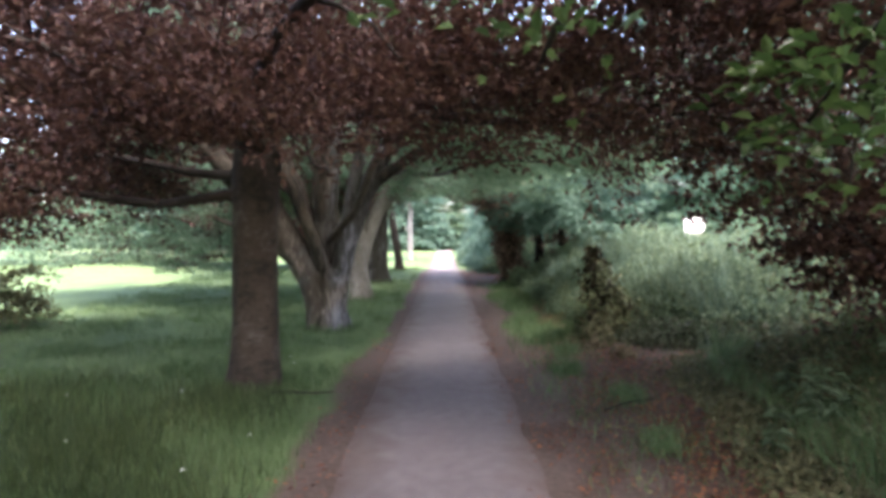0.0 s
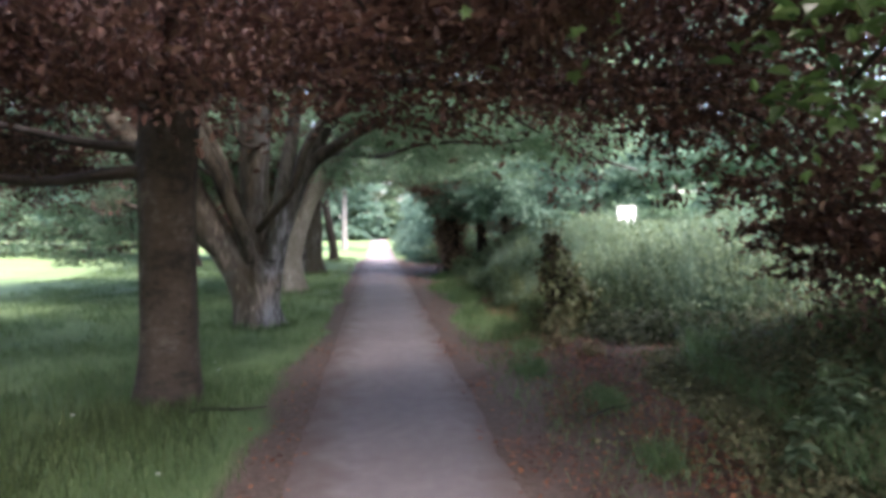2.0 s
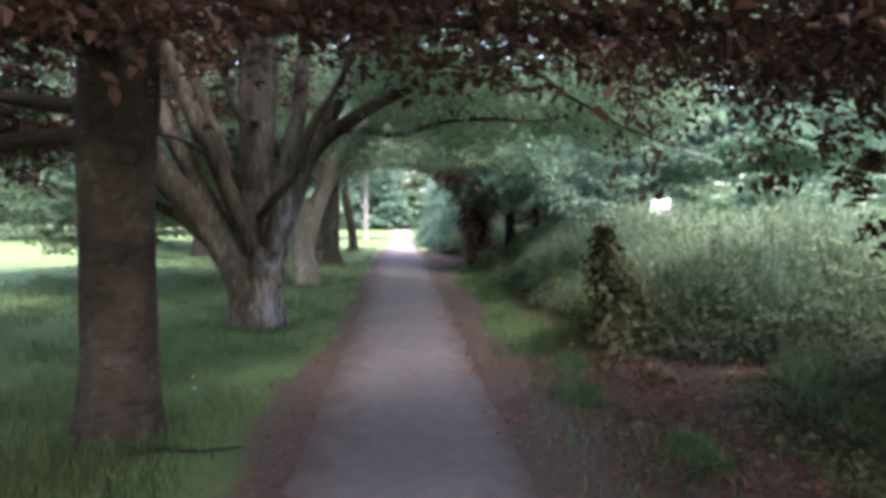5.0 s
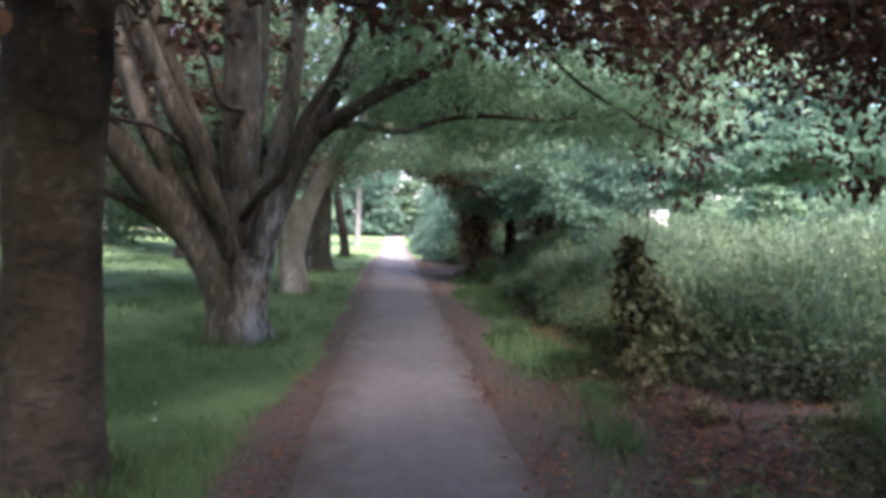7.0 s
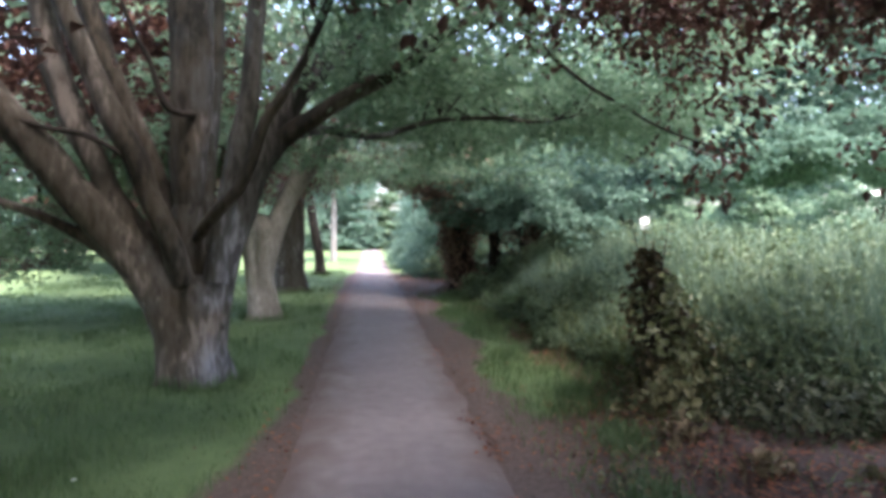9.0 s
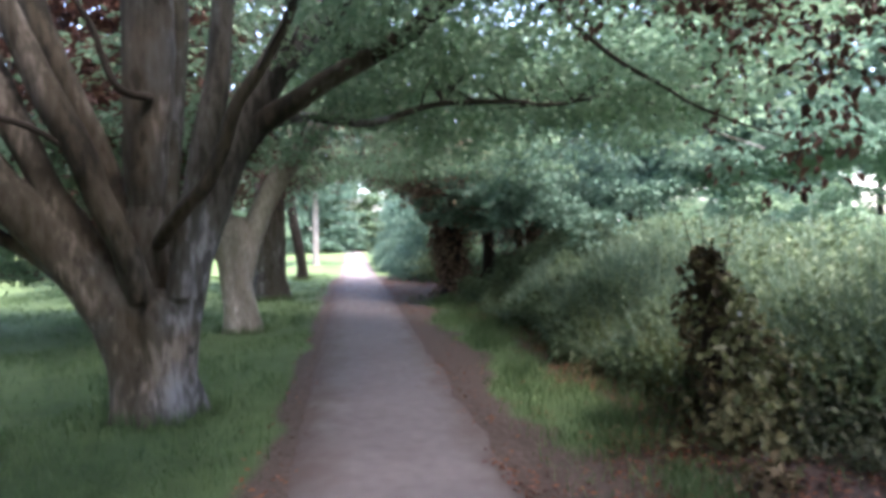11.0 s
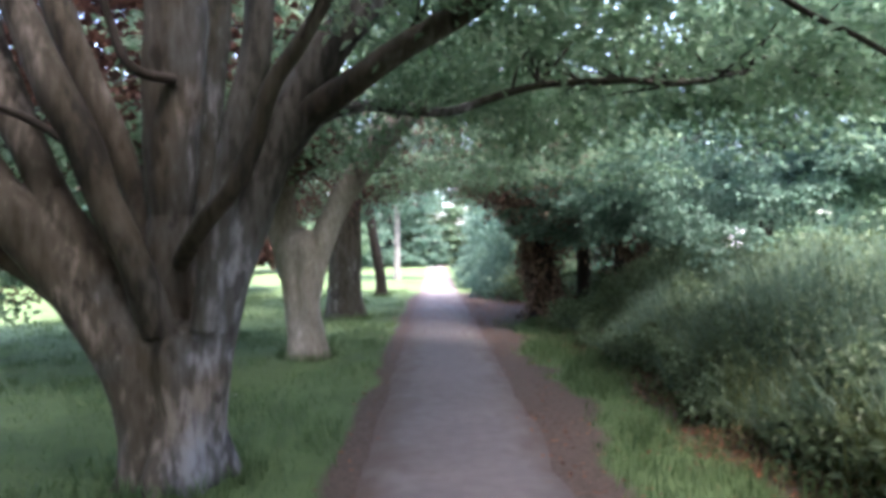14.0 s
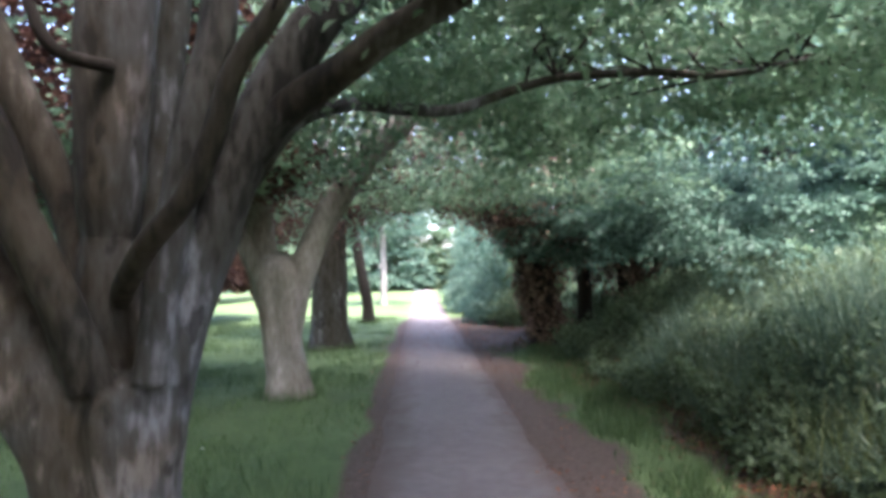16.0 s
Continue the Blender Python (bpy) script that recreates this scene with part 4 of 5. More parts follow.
# ---- growth beside the path ----
def tall_growth():
    n = 27000
    y = rng.uniform(7.6, 18.2, n)
    d = rng.exponential(1.1, n)
    x = hedge_front(y) + d + 0.16 * lumps(y, y * 0.3, 1.9) + 0.1 * lumps(y * 2.7, y, 1.3)
    keep = (x < 6.5 + rng.uniform(0, 1, len(x)) ** 0.5 * 4 + lumps(y, x, 0.8)) & ~((y < 8.4) & (x < hedge_front(y) + 0.2))
    x, y, d = x[keep], y[keep], d[keep]
    n = len(x)
    z = height(x, y)
    h = (0.35 + 0.55 * smoothstep(0, 0.9, d) + 0.22 * lumps(x, y, 1.3)) * rng.uniform(0.55, 1.25, n) * (1 - 0.25 * smoothstep(14, 17, y))
    v, f = blade_arrays(np.stack([x, y, z - 0.02], 1), h, rng.normal(0, 0.16, (n, 2)) + np.array((-0.06, 0)), rng.uniform(0.008, 0.020, n))
    tagged(link_mesh("tall_grass", v, f, M_TALL, smooth=False), "waist-high pale green grass and nettles beside the path", "tall grass", kind="stuff")
    n = 44000
    y = rng.uniform(7.5, 18.4, n)
    d = rng.exponential(1.1, n)
    d = d - 0.18 * rng.uniform(0, 1, n) * (1 + lumps(y, d, 2.0))
    x = np.minimum(hedge_front(y) + d + 0.16 * lumps(y, y * 0.3, 1.9) + 0.1 * lumps(y * 2.7, y, 1.3), 7 + rng.uniform(0, 1, n) ** 0.5 * 3.5 + lumps(y, y, 0.9))
    at = np.stack([x, y, height(x, y) + rng.uniform(0.0, 1.0, n) ** 0.7 * (0.35 + 0.5 * smoothstep(0, 0.9, d) + 0.2 * lumps(x, y, 1.3) + 0.16 * lumps(x, y, 3.3))], 1)
    up = np.stack([rng.normal(-0.3, 0.5, n), rng.normal(-0.4, 0.5, n), np.ones(n)], 1)
    v, f = leaf_arrays(at, up, rng.normal(0, 1, (n, 3)) + np.array((-0.3, -0.3, -0.1)), rng.uniform(0.05, 0.11, n), 0.5)
    tagged(link_mesh("nettles", v, f, M_NETTLE, smooth=False), "dense green nettles and bramble leaves on the bank", "nettles", kind="stuff")
    for mt, n, nm, lb in ((M_IVY, 5200, "hedge_foot_weeds", "dark creeping weeds along the foot of the nettles"), (M_DRY, 1500, "dry_leaves", "pale dry leaves caught at the foot of the nettles")):
        y = rng.uniform(8.2, 17.5, n)
        x = hedge_front(y) + rng.normal(0.0, 0.17, n) + 0.16 * lumps(y, y * 0.3, 1.9)
        at = np.stack([x, y, height(x, y) + rng.uniform(0.0, 0.2, n) * smoothstep(-0.3, 0.2, x - hedge_front(y))], 1)
        up = np.stack([rng.normal(-0.4, 0.5, n), rng.normal(-0.3, 0.5, n), np.ones(n)], 1)
        v, f = leaf_arrays(at, up, rng.normal(0, 1, (n, 3)), rng.uniform(0.03, 0.075, n), 0.6)
        tagged(link_mesh(nm, v, f, mt, smooth=False), lb, "undergrowth", kind="stuff")
    n = 9500
    y = np.concatenate([rng.normal(9.3, 0.6, n // 2), rng.uniform(7.9, 13.0, n - n // 2)])
    x = hedge_front(y) + rng.uniform(-0.15, 1.0, n) + np.where(rng.uniform(0, 1, n) < 0.4, rng.uniform(0, 1.2, n), 0) + np.where(y < 8.6, 0.45, 0)
    keep = (rng.uniform(0, 1, n) < np.clip(0.45 + 0.6 * lumps(x, y, 1.7), 0.1, 1)) & (y > 7.7)
    x, y = x[keep], y[keep]
    n = len(x)
    v, f = blade_arrays(np.stack([x, y, height(x, y)], 1), rng.uniform(0.25, 0.8, n), rng.normal(0, 0.14, (n, 2)), rng.uniform(0.004, 0.008, n))
    tagged(link_mesh("dry_grass", v, f, M_STRAW, smooth=False), "yellowed dry grass stalks beside the ivy stump", "dry grass", kind="stuff")


def ivy_bank():
    n = 56000
    y = np.clip(rng.uniform(-2.5, 7.0, n) - 1.5 * rng.uniform(0, 1, n) ** 3, -5.0, 6.9)
    d = rng.exponential(1.3, n)
    x = ivy_edge(y) + d - 0.15
    ok = (x < 6.0 + 2.5 * rng.uniform(0, 1, n) + lumps(y, y * 0.5, 1.2)) & (rng.uniform(0, 1, n) < 0.35 + 0.65 * smoothstep(-0.1, 0.5, d))
    x, y, d = x[ok], y[ok], d[ok]
    n = len(x)
    at = np.stack([x, y, height(x, y) + rng.uniform(0.01, 1, n) * (0.05 + 0.25 * smoothstep(0.1, 1.2, d))], 1)
    up = np.stack([rng.normal(-0.3, 0.45, n), rng.normal(-0.3, 0.45, n), np.ones(n)], 1)
    v, f = leaf_arrays(at, up, rng.normal(0, 1, (n, 3)) + np.array((-0.3, -0.3, -0.2)), rng.uniform(0.025, 0.06, n), 0.8, 0.1)
    tagged(link_mesh("ivy", v, f, M_IVY, smooth=False), "dark green ivy creeping over the shaded bank", "ivy", kind="stuff")
    n = 9500
    y = rng.uniform(1.5, 6.8, n)
    x = ivy_edge(y) + 0.3 + rng.exponential(1.4, n)
    ok = x < 7
    x, y = x[ok], y[ok]
    n = len(x)
    v, f = blade_arrays(np.stack([x, y, height(x, y)], 1), rng.uniform(0.15, 0.62, n) * (0.7 + 0.4 * lumps(x, y)), rng.normal(0, 0.14, (n, 2)), rng.uniform(0.006, 0.014, n))
    tagged(link_mesh("bank_grass", v, f, M_GRASS, smooth=False), "long shaded grass growing through the ivy", "long grass", kind="stuff")
    n = 15000
    y = rng.uniform(7.3, 9.4, n)
    x = rng.uniform(2.3, 6.5, n)
    ok = x > np.interp(y, [7.3, 8.0, 9.4], [2.75, 2.5, 2.4])
    x, y = x[ok], y[ok]
    n = len(x)
    at = np.stack([x, y, height(x, y) + rng.uniform(0, 0.42, n) * smoothstep(2.3, 3.0, x)], 1)
    up = np.stack([rng.normal(-0.2, 0.45, n), rng.normal(-0.5, 0.45, n), np.ones(n)], 1)
    v, f = leaf_arrays(at, up, rng.normal(0, 1, (n, 3)) + np.array((-0.2, -0.5, -0.2)), rng.uniform(0.03, 0.07, n), 0.75, 0.1)
    tagged(link_mesh("ground_ivy", v, f, M_WEED, smooth=False), "dark ivy and brambles at the foot of the nettles", "ivy", kind="stuff")


def ivy_stump():
    t = thing("ivy_stump", 2.4, 8.75, 0, "short dead stump smothered in brownish ivy", "tree stump")
    limb("trunk", [(2.45, 8.75, -0.05, .16), (2.42, 8.75, .5, .12), (2.34, 8.75, 1.0, .09), (2.28, 8.75, 1.4, .05)], M_BARK_DARK, t, seg=12)
    def clad(nm, mt, n, lean, radii, top, lumpy):
        z = rng.uniform(0.03, 1.0, n) ** 0.9 * top
        a = rng.uniform(0, 2 * math.pi, n)
        r = np.interp(z / top, [0, 0.25, 0.5, 0.75, 1.0], radii) * np.sqrt(rng.uniform(0.1, 1, n))
        r = r * (1 + lumpy * np.sin(3 * a + 6 * z) + lumpy * 0.8 * np.sin(5 * a - 13 * z))
        cx, cy = np.interp(z / top, [0, 1], [lean[0], lean[2]]), np.interp(z / top, [0, 1], [lean[1], lean[3]])
        at = np.stack([cx + r * np.cos(a), cy + r * np.sin(a), z + 0.08], 1)
        out = np.stack([np.cos(a), np.sin(a), np.full(n, 0.7)], 1) + rng.normal(0, 0.5, (n, 3))
        v, f = leaf_arrays(at, out, np.stack([np.cos(a) * .5, np.sin(a) * .5, np.full(n, -0.6)], 1) + rng.normal(0, .6, (n, 3)), rng.uniform(0.035, 0.10, n), 0.8)
        link_mesh(nm, v, f, mt, t, smooth=False)

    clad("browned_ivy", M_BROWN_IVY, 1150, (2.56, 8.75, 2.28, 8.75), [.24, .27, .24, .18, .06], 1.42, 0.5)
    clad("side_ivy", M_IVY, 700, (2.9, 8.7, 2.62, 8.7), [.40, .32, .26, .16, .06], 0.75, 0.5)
    # bright-coloured leaves where the stump's right front catches light
    clad("lit_ivy", M_LIT_IVY, 900, (2.78, 8.58, 2.36, 8.62), [.34, .36, .30, .20, .08], 1.2, 0.6)
    for k in range(7):
        dx, dy = rng.normal(0, 0.16, 2)
        top = rng.uniform(1.35, 1.8)
        pts = [(2.34, 8.72, 1.0, .008), (2.34 + dx * 0.5, 8.72 + dy * 0.5, (1.0 + top) / 2, .006), (2.34 + dx, 8.72 + dy, top, .003)]
        shoot = limb("shoot", pts, M_BARK_DARK, t, seg=6, step=0.1)
        q = smooth_line(pts, 0.06)[:, :3]
        m = len(q)
        a = np.arange(m) * 2.4
        v, f = leaf_arrays(q, np.tile((0.0, 0.0, 1.0), (m, 1)), np.stack([np.cos(a), np.sin(a), np.full(m, 0.1)], 1), rng.uniform(0.05, 0.09, m), 0.7)
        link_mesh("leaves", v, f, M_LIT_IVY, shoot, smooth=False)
    clad("foot_ivy", M_IVY, 700, (2.35, 8.35, 2.4, 8.5), [.5, .42, .3, .2, .1], 0.45, 0.4)


def scatter_litter():
    n = 15000
    side = rng.uniform(0, 1, n) < 0.09
    y = rng.uniform(1.2, 26, n) ** 1.0
    xl = -0.86 - np.abs(rng.normal(0, 0.22, n)) + 0.16 * rng.uniform(0, 1, n)
    xr = 0.80 + rng.gamma(1.6, 0.42, n) - 0.22
    x = np.where(side, xl, xr)
    patch = np.clip(0.42 + 0.55 * lumps(x * 1.4, y, 1.6) + 0.35 * lumps(x, y * 0.7, 3.7), 0.10, 1)
    ok = (x < np.where(y < 7.2, 3.2, 2.6)) & (rng.uniform(0, 1, n) < np.where(y < 9, 1, 0.35) * np.where(x < 0, 1, patch))
    x, y = x[ok], y[ok]
    k = 6500
    x2 = rng.uniform(1.3, 4.2, k)
    y2 = np.clip(rng.normal(0, 0.45, k) + np.interp(x2, [1.3, 4.2], [5.8, 7.3]), 2, 8.4)
    x2, y2 = x2[::3], y2[::3]
    y3 = rng.uniform(2.6, 9.2, k)
    x3 = np.interp(y3, [3.0, 5.0, 7.0, 9.3, 13.5], [1.95, 2.1, 2.15, 2.1, 2.2]) + rng.normal(0, 0.3, k)
    x2, y2 = np.concatenate([x2, x3]), np.concatenate([y2, y3])
    x4, y4 = np.where(rng.uniform(0, 1, 7500) < 0.25, rng.uniform(-1.3, 1.0, 7500), rng.uniform(0.85, 3.2, 7500)), np.clip(rng.normal(22.0, 2.6, 7500), 16.5, 28.0)
    y5 = rng.uniform(8.6, 16.5, 4200)
    x5 = hedge_front(y5) - 0.22 + rng.normal(0, 0.15, 4200) + 0.1 * lumps(y5, y5 * 0.4, 2.3)
    x, y = np.concatenate([x, x2, x4, x5]), np.concatenate([y, y2, y4, y5])
    n = len(x)
    on_path = (x > -0.9) & (x < 0.84)
    z = np.where(on_path, 0.024, height(x, y) + 0.012) + rng.uniform(0, 0.015, n)
    up = np.stack([rng.normal(0, 0.25, n), rng.normal(0, 0.25, n), np.ones(n)], 1)
    along = np.stack([rng.normal(0, 1, n), rng.normal(0, 1, n), rng.normal(0, 0.12, n)], 1)
    v, f = leaf_arrays(np.stack([x, y, z], 1), up, along, rng.uniform(0.022, 0.056, n), 0.6, 0.08, -0.06)
    tagged(link_mesh("leaf_litter", v, f, M_LITTER, smooth=False), "red-brown fallen leaves along the path edges", "fallen leaves", kind="stuff")


def lawn_grass():
    parts = []
    for n, y0, y1, x0, x1, h0, h1, w in ((60000, 1.5, 9.0, -8.0, -0.95, .05, .12, .006), (45000, 9.0, 18.0, -9.0, -0.95, .05, .11, .010),
                                         (22000, 18.0, 30.0, -10.0, -1.1, .05, .11, .018), (23000, 8.6, 19.5, 1.02, 2.2, .05, .15, .009),
                                         (1600, 2.0, 8.0, 1.2, 2.0, .04, .10, .007)):
        x, y = rng.uniform(x0, x1, n), rng.uniform(y0, y1, n)
        ok = rng.uniform(0, 1, n) < np.clip(0.5 + 0.6 * lumps(x, y, 1.2) + 0.3 * lumps(x, y, 4), 0.12, 1)
        ragged = np.where(x < 0, 0.5, 1.0) * (0.12 * lumps(x, y, 3.0) + 0.16 * lumps(x + 5, y, 1.1)) + 0.07 * lumps(x, y, 7.0)
        edge = np.where(x < 0, smoothstep(0.86, 1.25 + 0.25 * (1 - smoothstep(7, 10, y)), -x + ragged), smoothstep(1.05, 1.6, x + ragged)) ** 1.4
        ok &= rng.uniform(0, 1, n) < edge
        x, y = x[ok], y[ok]
        n = len(x)
        hh = rng.uniform(h0, h1, n) * (1 + 0.5 * lumps(x, y, 2.1))
        parts.append(blade_arrays(np.stack([x, y, height(x, y) - 0.005], 1), hh, rng.normal(0, 0.035, (n, 2)), np.full(n, w)))
    vs, fs, k = [], [], 0
    for v, f in parts:
        vs.append(v)
        fs.append(f + k)
        k += len(v)
    tagged(link_mesh("lawn_grass", np.vstack(vs), np.vstack(fs), M_GRASS, smooth=False), "short green lawn grass with longer tufts round the trunks", "grass", kind="stuff")


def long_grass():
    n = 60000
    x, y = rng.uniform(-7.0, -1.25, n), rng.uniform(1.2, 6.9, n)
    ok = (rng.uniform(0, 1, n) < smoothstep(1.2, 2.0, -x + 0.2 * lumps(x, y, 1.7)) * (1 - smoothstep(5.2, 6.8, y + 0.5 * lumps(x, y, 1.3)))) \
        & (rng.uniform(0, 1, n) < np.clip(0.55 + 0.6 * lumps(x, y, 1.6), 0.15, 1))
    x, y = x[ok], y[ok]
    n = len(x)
    # real long blades; their dark colour stands for shade under the beech
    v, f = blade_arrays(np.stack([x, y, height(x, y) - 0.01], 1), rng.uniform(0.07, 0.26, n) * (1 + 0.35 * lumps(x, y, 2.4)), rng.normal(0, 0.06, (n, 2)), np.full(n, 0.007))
    tagged(link_mesh("long_grass", v, f, M_LONG_SHADED, smooth=False), "long unmown grass in front of the copper beech, coloured darker for its shade", "long grass", kind="stuff")


GREEN_PATCHES = ((1.52, 7.0, 0.26), (1.74, 8.0, 0.26), (1.85, 5.6, 0.22), (1.8, 9.3, 0.3), (1.7, 4.3, 0.2))


def verge_weeds():
    n = 5500
    x, y = 0.9 + rng.gamma(2.2, 0.45, n), rng.uniform(2.0, 10.5, n)
    ok = (x < 3.4) & (rng.uniform(0, 1, n) < np.clip(0.35 + 0.9 * lumps(x, y, 1.9) * lumps(x + 3, y, 0.8), 0.03, 1))
    x, y = x[ok], y[ok]
    for px, py, pr in GREEN_PATCHES:
        k = int(2600 * pr)
        x = np.concatenate([x, px + rng.normal(0, pr * 0.35, k)])
        y = np.concatenate([y, py + rng.normal(0, pr * 0.7, k)])
    n = len(x)
    v, f = blade_arrays(np.stack([x, y, height(x, y)], 1), rng.uniform(0.04, 0.15, n), rng.normal(0, 0.05, (n, 2)), rng.uniform(0.005, 0.010, n))
    tagged(link_mesh("verge_grass", v, f, M_GRASS, smooth=False), "sparse grass tufts among the fallen leaves", "grass", kind="stuff")
    n = 3000
    x, y = 1.1 + rng.gamma(2.6, 0.42, n), rng.uniform(2.5, 9.0, n)
    ok = (x < 3.6) & (rng.uniform(0, 1, n) < np.clip(0.3 + 1.1 * lumps(x + 1, y, 1.5) * lumps(x, y + 2, 0.7), 0.04, 1))
    x, y = x[ok], y[ok]
    n = len(x)
    up = np.stack([rng.normal(-0.2, 0.4, n), rng.normal(-0.3, 0.4, n), np.ones(n)], 1)
    v, f = leaf_arrays(np.stack([x, y, height(x, y) + rng.uniform(0.01, 0.12, n)], 1), up, rng.normal(0, 1, (n, 3)) * np.array((1, 1, 0.3)), rng.uniform(0.03, 0.07, n), 0.75, 0.1)
    tagged(link_mesh("verge_weeds", v, f, M_IVY, smooth=False), "low green weeds and ivy on the earth bank", "weeds", kind="stuff")


def foot_tufts():
    for tx, ty, tr in ((-2.13, 6.3, 0.36), (-2.08, 10.5, 0.44), (-2.22, 15.4, 0.34), (-2.4, 20.3, 0.48), (-2.1, 27.0, 0.25)):
        n = 700
        a = rng.uniform(0, 2 * math.pi, n)
        r = tr * (0.95 + np.abs(rng.normal(0, 0.28, n)))
        x, y = tx + r * np.cos(a), ty + r * np.sin(a)
        v, f = blade_arrays(np.stack([x, y, height(x, y) - 0.01], 1), rng.uniform(0.05, 0.2, n), rng.normal(0, 0.045, (n, 2)), rng.uniform(0.006, 0.012, n))
        tagged(link_mesh("grass_tuft", v, f, M_GRASS, smooth=False), "long grass tufts left round the foot of a trunk", "grass", "trunk tufts", "stuff")


foot_tufts()
verge_weeds()
tall_growth()
ivy_bank()
ivy_stump()
scatter_litter()
lawn_grass()
long_grass()


# ---- the distance ----
def bush(x, y, rx, ry, top, material, name="bush", label="leafy green bush in the sunlight", count=160, size=0.16, low=0.1, group="far bushes"):
    t = thing(name, x, y, 0, label, "bush", group)
    limb("trunk", [(x, y, -0.1, .12), (x, y, top * 0.3, .1), (x + .1, y, top * 0.7, .04)], M_BARK_DARK, t, seg=7, step=0.5)
    crown(t, material, (x, y), (rx, ry), lambda a, b: low, top, count, 38, size, 0.6, low_share=0.2, upper=0)


for bx, by, rx, ry, bt in ((2.75, 26.2, 1.3, 1.6, 3.6), (2.5, 31.0, 1.35, 2.2, 4.6), (2.6, 36.5, 1.5, 2.4, 5.0), (4.2, 27.5, 1.8, 2.2, 4.5), (4.0, 32, 1.9, 2.6, 5.0), (4.0, 37, 2.2, 3.0, 5.0), (4.6, 43, 2.6, 3.2, 5.5), (5.5, 50, 3.2, 3.5, 6.5)):
    bush(bx, by, rx, ry, bt, M_PALE, count=230, size=0.15, label="pale green bush overhanging the sunlit end of the path")


for bx, by, rx, ry, bt in ((-4.6, 63.5, 2.4, 1.8, 6.5), (-0.8, 64.0, 2.4, 1.6, 7.5), (2.9, 63.2, 2.3, 1.6, 6.8)):
    bush(bx, by, rx, ry, bt, M_NETTLE, count=260, size=0.24, label="dark green bush closing the end of the path")


def far_trees():
    k = 0
    for x in np.arange(-62, 64, 6.5):
        k += 1
        y = 66 + 5 * math.sin(k * 1.7) + (0 if abs(x) < 20 else 6)
        bush(x + math.sin(k) * 1.5, y, 5.0, 3.5, 12 + 3 * math.sin(k * 2.3), (M_GREEN, M_PALE, M_GREEN)[k % 3], "far_tree", "large green tree beyond the lawn",
             330, 0.42, 0.2, "far trees")
    for x, y, r, m in ((-9.0, 29, 2.6, M_COPPER), (-20, 38, 4.5, M_GREEN), (-15.5, 46, 4.5, M_PALE), (-29, 34, 5, M_GREEN), (-34, 24, 5, M_PALE), (-36, 12, 5, M_GREEN),
                       (-9, 52, 4, M_GREEN), (-27, 50, 5, M_COPPER), (-35, 0, 5, M_GREEN), (-14, 33, 2.8, M_PALE)):
        bush(x, y, r, r, r * 2.2 + 4, m, "lawn_tree", "broad tree on the far side of the lawn", 380, 0.30, 1.5, "lawn trees")
    for x, y, r, m in ((18.5, 23, 3.0, M_GREEN), (9.0, 31, 2.7, M_GREEN), (21, 33, 2.5, M_GREEN), (30, 26, 4, M_GREEN), (38, 32, 4.5, M_PALE), (42, 20, 5, M_GREEN), (42, 8, 5, M_GREEN), (42, -4, 5, M_GREEN),
                       (10, 48, 4.5, M_GREEN), (14.8, 49, 4.2, M_GREEN), (20, 48, 4.5, M_GREEN), (20.8, 42.5, 3.0, M_GREEN), (31, 44, 5, M_GREEN)):
        bush(x, y, r, r, r * 2.3 + 4, m, "field_tree", "dark green tree edging the rough field", 420, 0.28, 0.3, "field trees")
    for x, y, r in ((12.3, 30.5, 1.8), (9.3, 27.0, 1.6), (16.0, 34.0, 1.8), (20.0, 36.5, 2.0), (24.0, 33.0, 2.2)):
        bush(x, y, r, r, 1.55, M_GREEN, "field_shrub", "low green shrub in the rough field", 110, 0.14, 0.1, "field shrubs")


far_trees()


def sign():
    t = thing("notice_sign", 16.6, 38.6, 0, "plain white sign board on a thin post among the greenery", "sign")
    for nm, mt, (cx, cy, cz), (sx, sy, sz) in (("board", M_WHITE, (16.6, 38.6, 2.1), (1.3, 0.04, 1.15)), ("post", M_POST, (16.85, 38.67, 1.2), (0.09, 0.09, 2.5))):
        bm = bmesh.new()
        bmesh.ops.create_cube(bm, size=1, matrix=Matrix.Translation((cx, cy, cz)) @ Matrix.Diagonal((sx, sy, sz, 1)))
        bmesh.ops.bevel(bm, geom=bm.edges[:], offset=0.012, segments=2, affect="EDGES")
        me = bpy.data.meshes.new(nm)
        bm.to_mesh(me)
        bm.free()
        me.materials.append(mt)
        new(nm, me).parent = t


sign()


# ---- small things ----
def fallen_stick(points, label):
    ob = limb("fallen_stick", points, M_BARK_DARK, None, seg=7, step=0.08)
    tagged(ob, label, "stick", "fallen sticks")


fallen_stick([(-1.95, 5.95, 0.03, .016), (-1.7, 6.02, 0.04, .018), (-1.45, 6.0, 0.03, .014), (-1.2, 6.08, 0.02, .008)], "dark fallen stick lying on the lawn edge")
fallen_stick([(1.5, 5.2, 0.07, .012), (1.75, 5.35, 0.1, .012), (2.05, 5.4, 0.13, .006)], "thin fallen stick among the leaf litter")


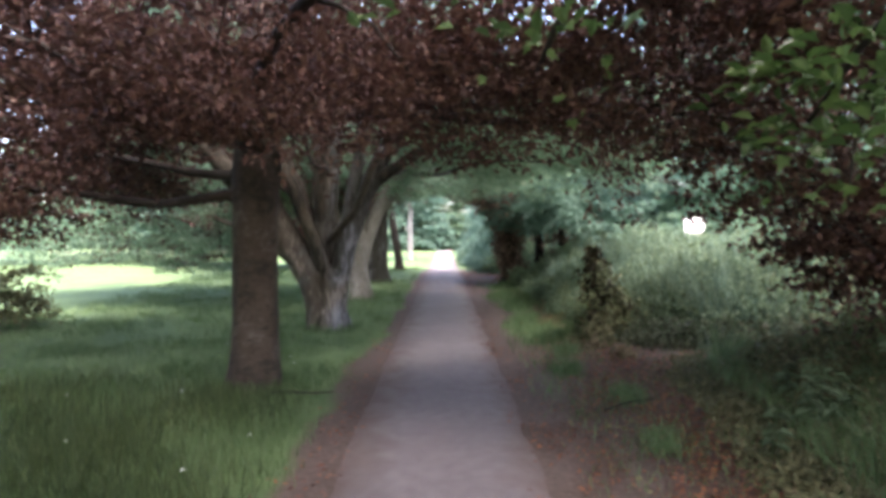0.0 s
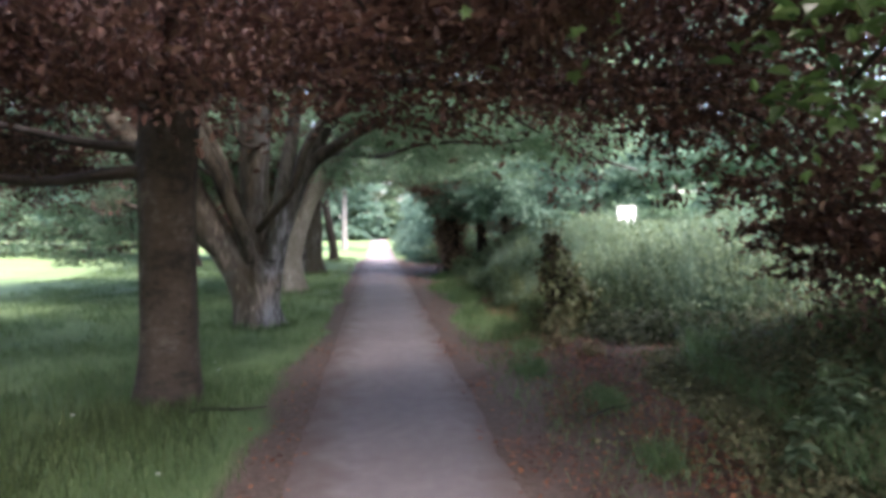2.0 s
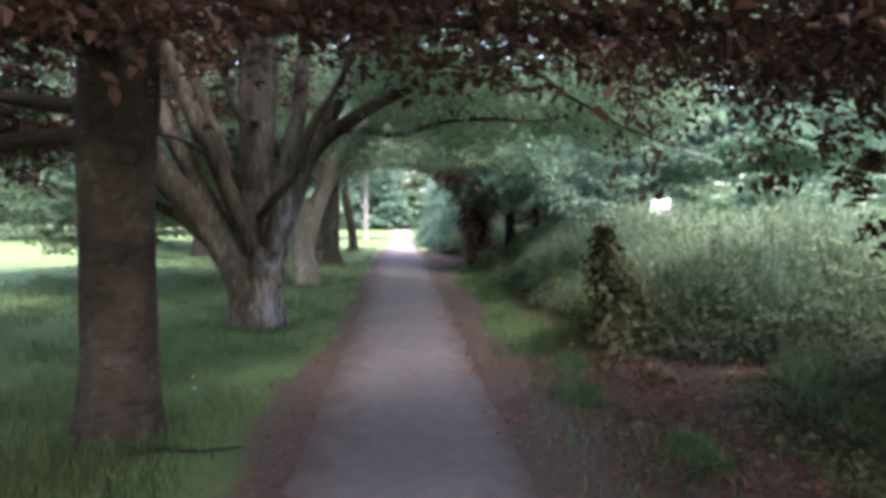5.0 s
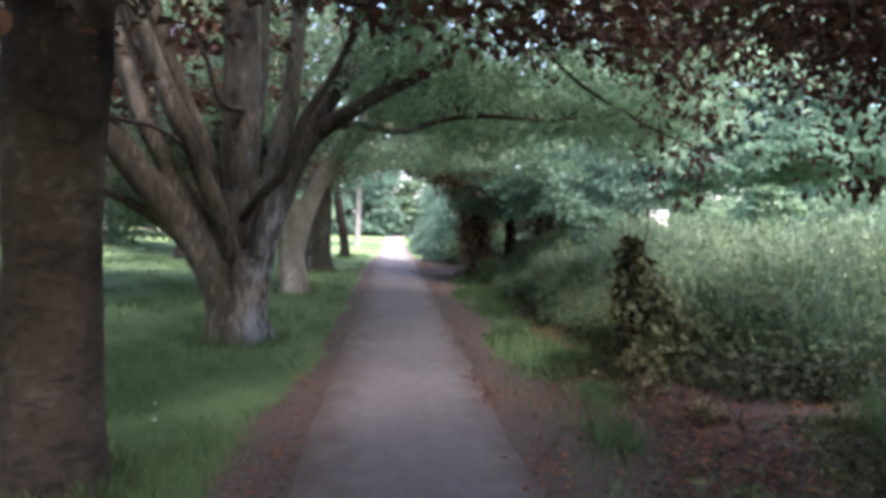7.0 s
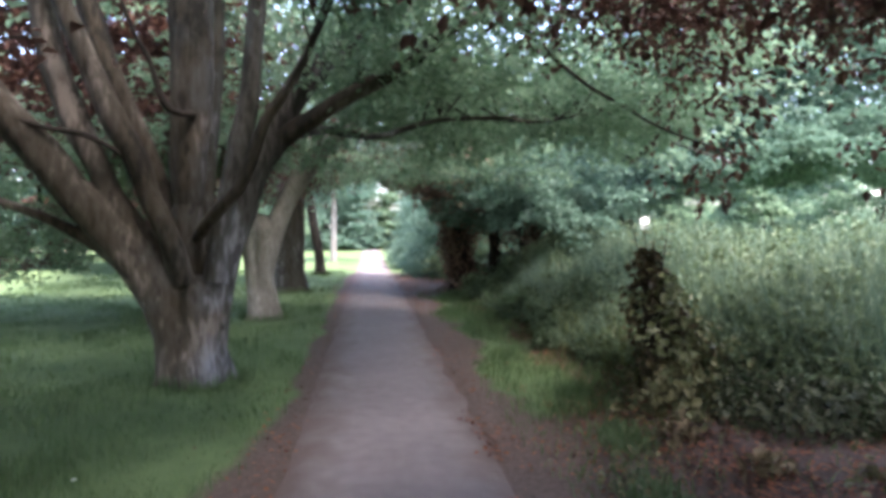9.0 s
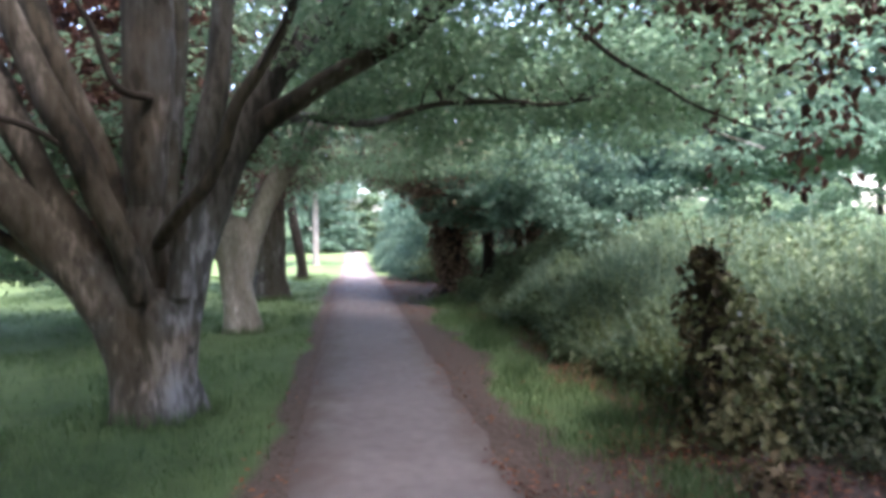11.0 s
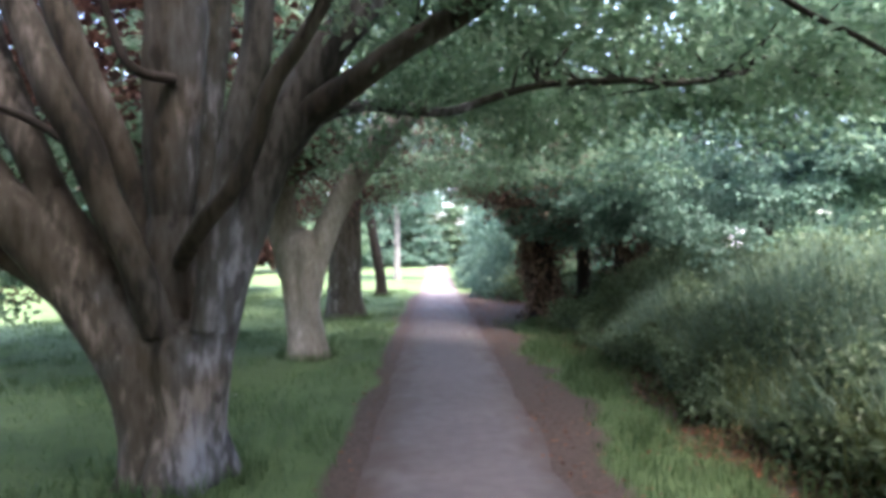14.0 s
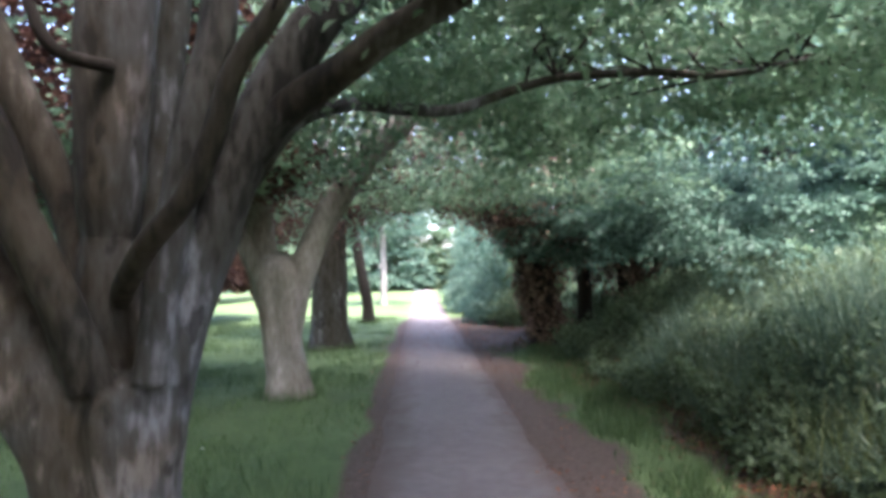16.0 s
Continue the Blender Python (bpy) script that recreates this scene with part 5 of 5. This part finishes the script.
def white_flower(x, y, h):
    t = thing("white_flower", x, y, 0, "small white wild flower standing in the grass", "flower", "lawn flowers")
    z0 = float(height(x, y))
    limb("stalk", [(x, y, z0, .003), (x + .01, y, z0 + h * .5, .0025), (x + .015, y, z0 + h, .002)], M_GRASS, t, seg=6, step=0.05)
    n = 9
    a = np.arange(n) / n * 2 * math.pi
    d = np.stack([np.cos(a), np.sin(a), np.full(n, 0.25)], 1)
    v, f = leaf_arrays(np.tile((x + .015, y, z0 + h), (n, 1)), np.tile((0.0, 0.0, 1.0), (n, 1)), d, np.full(n, 0.018), 0.5)
    link_mesh("petals", v, f, M_WHITE, t, smooth=False)


for fx, fy, fh in ((-1.72, 3.55, .2), (-1.6, 4.5, .1), (-3.8, 5.6, .12), (-2.1, 7.7, .06), (-2.6, 5.5, .18), (-1.95, 7.3, .07), (-2.9, 4.2, .15), (-3.3, 8.6, .06), (-2.5, 12.8, .06)):
    white_flower(fx, fy, fh)


def dry_clump(x, y):
    n = 70
    a = rng.uniform(0, 2 * math.pi, n)
    r = 0.16 * np.sqrt(rng.uniform(0, 1, n))
    at = np.stack([x + r * np.cos(a), y + r * np.sin(a) * 0.8, float(height(x, y)) + 0.03 + rng.uniform(0, 0.22, n) * (1 - r / 0.2)], 1)
    v, f = leaf_arrays(at, rng.normal(0, 0.6, (n, 3)) + np.array((0, -0.5, 0.8)), rng.normal(0, 1, (n, 3)), rng.uniform(0.05, 0.1, n), 0.6)
    tagged(link_mesh("dry_leaf_clump", v, f, M_DRY, smooth=False), "pale dried leaf clump at the foot of the ivy", "dry leaves", "dry leaf clumps", "stuff")


dry_clump(2.25, 7.05)
dry_clump(2.05, 7.75)


def pale_weed(x, y, h):
    """One upright weed: a stalk with pairs of toothless pale leaves that shrink upwards."""
    t = thing("pale_weed", x, y, 0, "pale green nettle-like weed standing in the dark ivy", "weed", "pale weeds")
    z0 = float(height(x, y))
    lean = rng.normal(0, 0.08, 2)
    limb("stalk", [(x, y, z0 - 0.02, .005), (x + lean[0] * 0.5, y + lean[1] * 0.5, z0 + h * 0.5, .004), (x + lean[0], y + lean[1], z0 + h, .002)], M_NETTLE, t, seg=6, step=0.1)
    n = 26
    q = np.sort(rng.uniform(0.3, 1.0, n))
    a = np.arange(n) * 2.4 + rng.normal(0, 0.3, n)
    at = np.stack([x + lean[0] * q, y + lean[1] * q, z0 + h * q], 1)
    d = np.stack([np.cos(a), np.sin(a), np.full(n, -0.15)], 1) + rng.normal(0, 0.2, (n, 3))
    v, f = leaf_arrays(at, np.tile((0.0, 0.0, 1.0), (n, 1)) + rng.normal(0, 0.2, (n, 3)), d, 0.14 * (1.15 - 0.6 * q) * rng.uniform(0.7, 1.2, n), 0.5)
    link_mesh("leaves", v, f, M_NETTLE, t, smooth=False)


for k in range(16):
    pale_weed(3.15 + rng.normal(0, 0.32), 4.1 + rng.normal(0, 0.42), rng.uniform(0.35, 0.75))
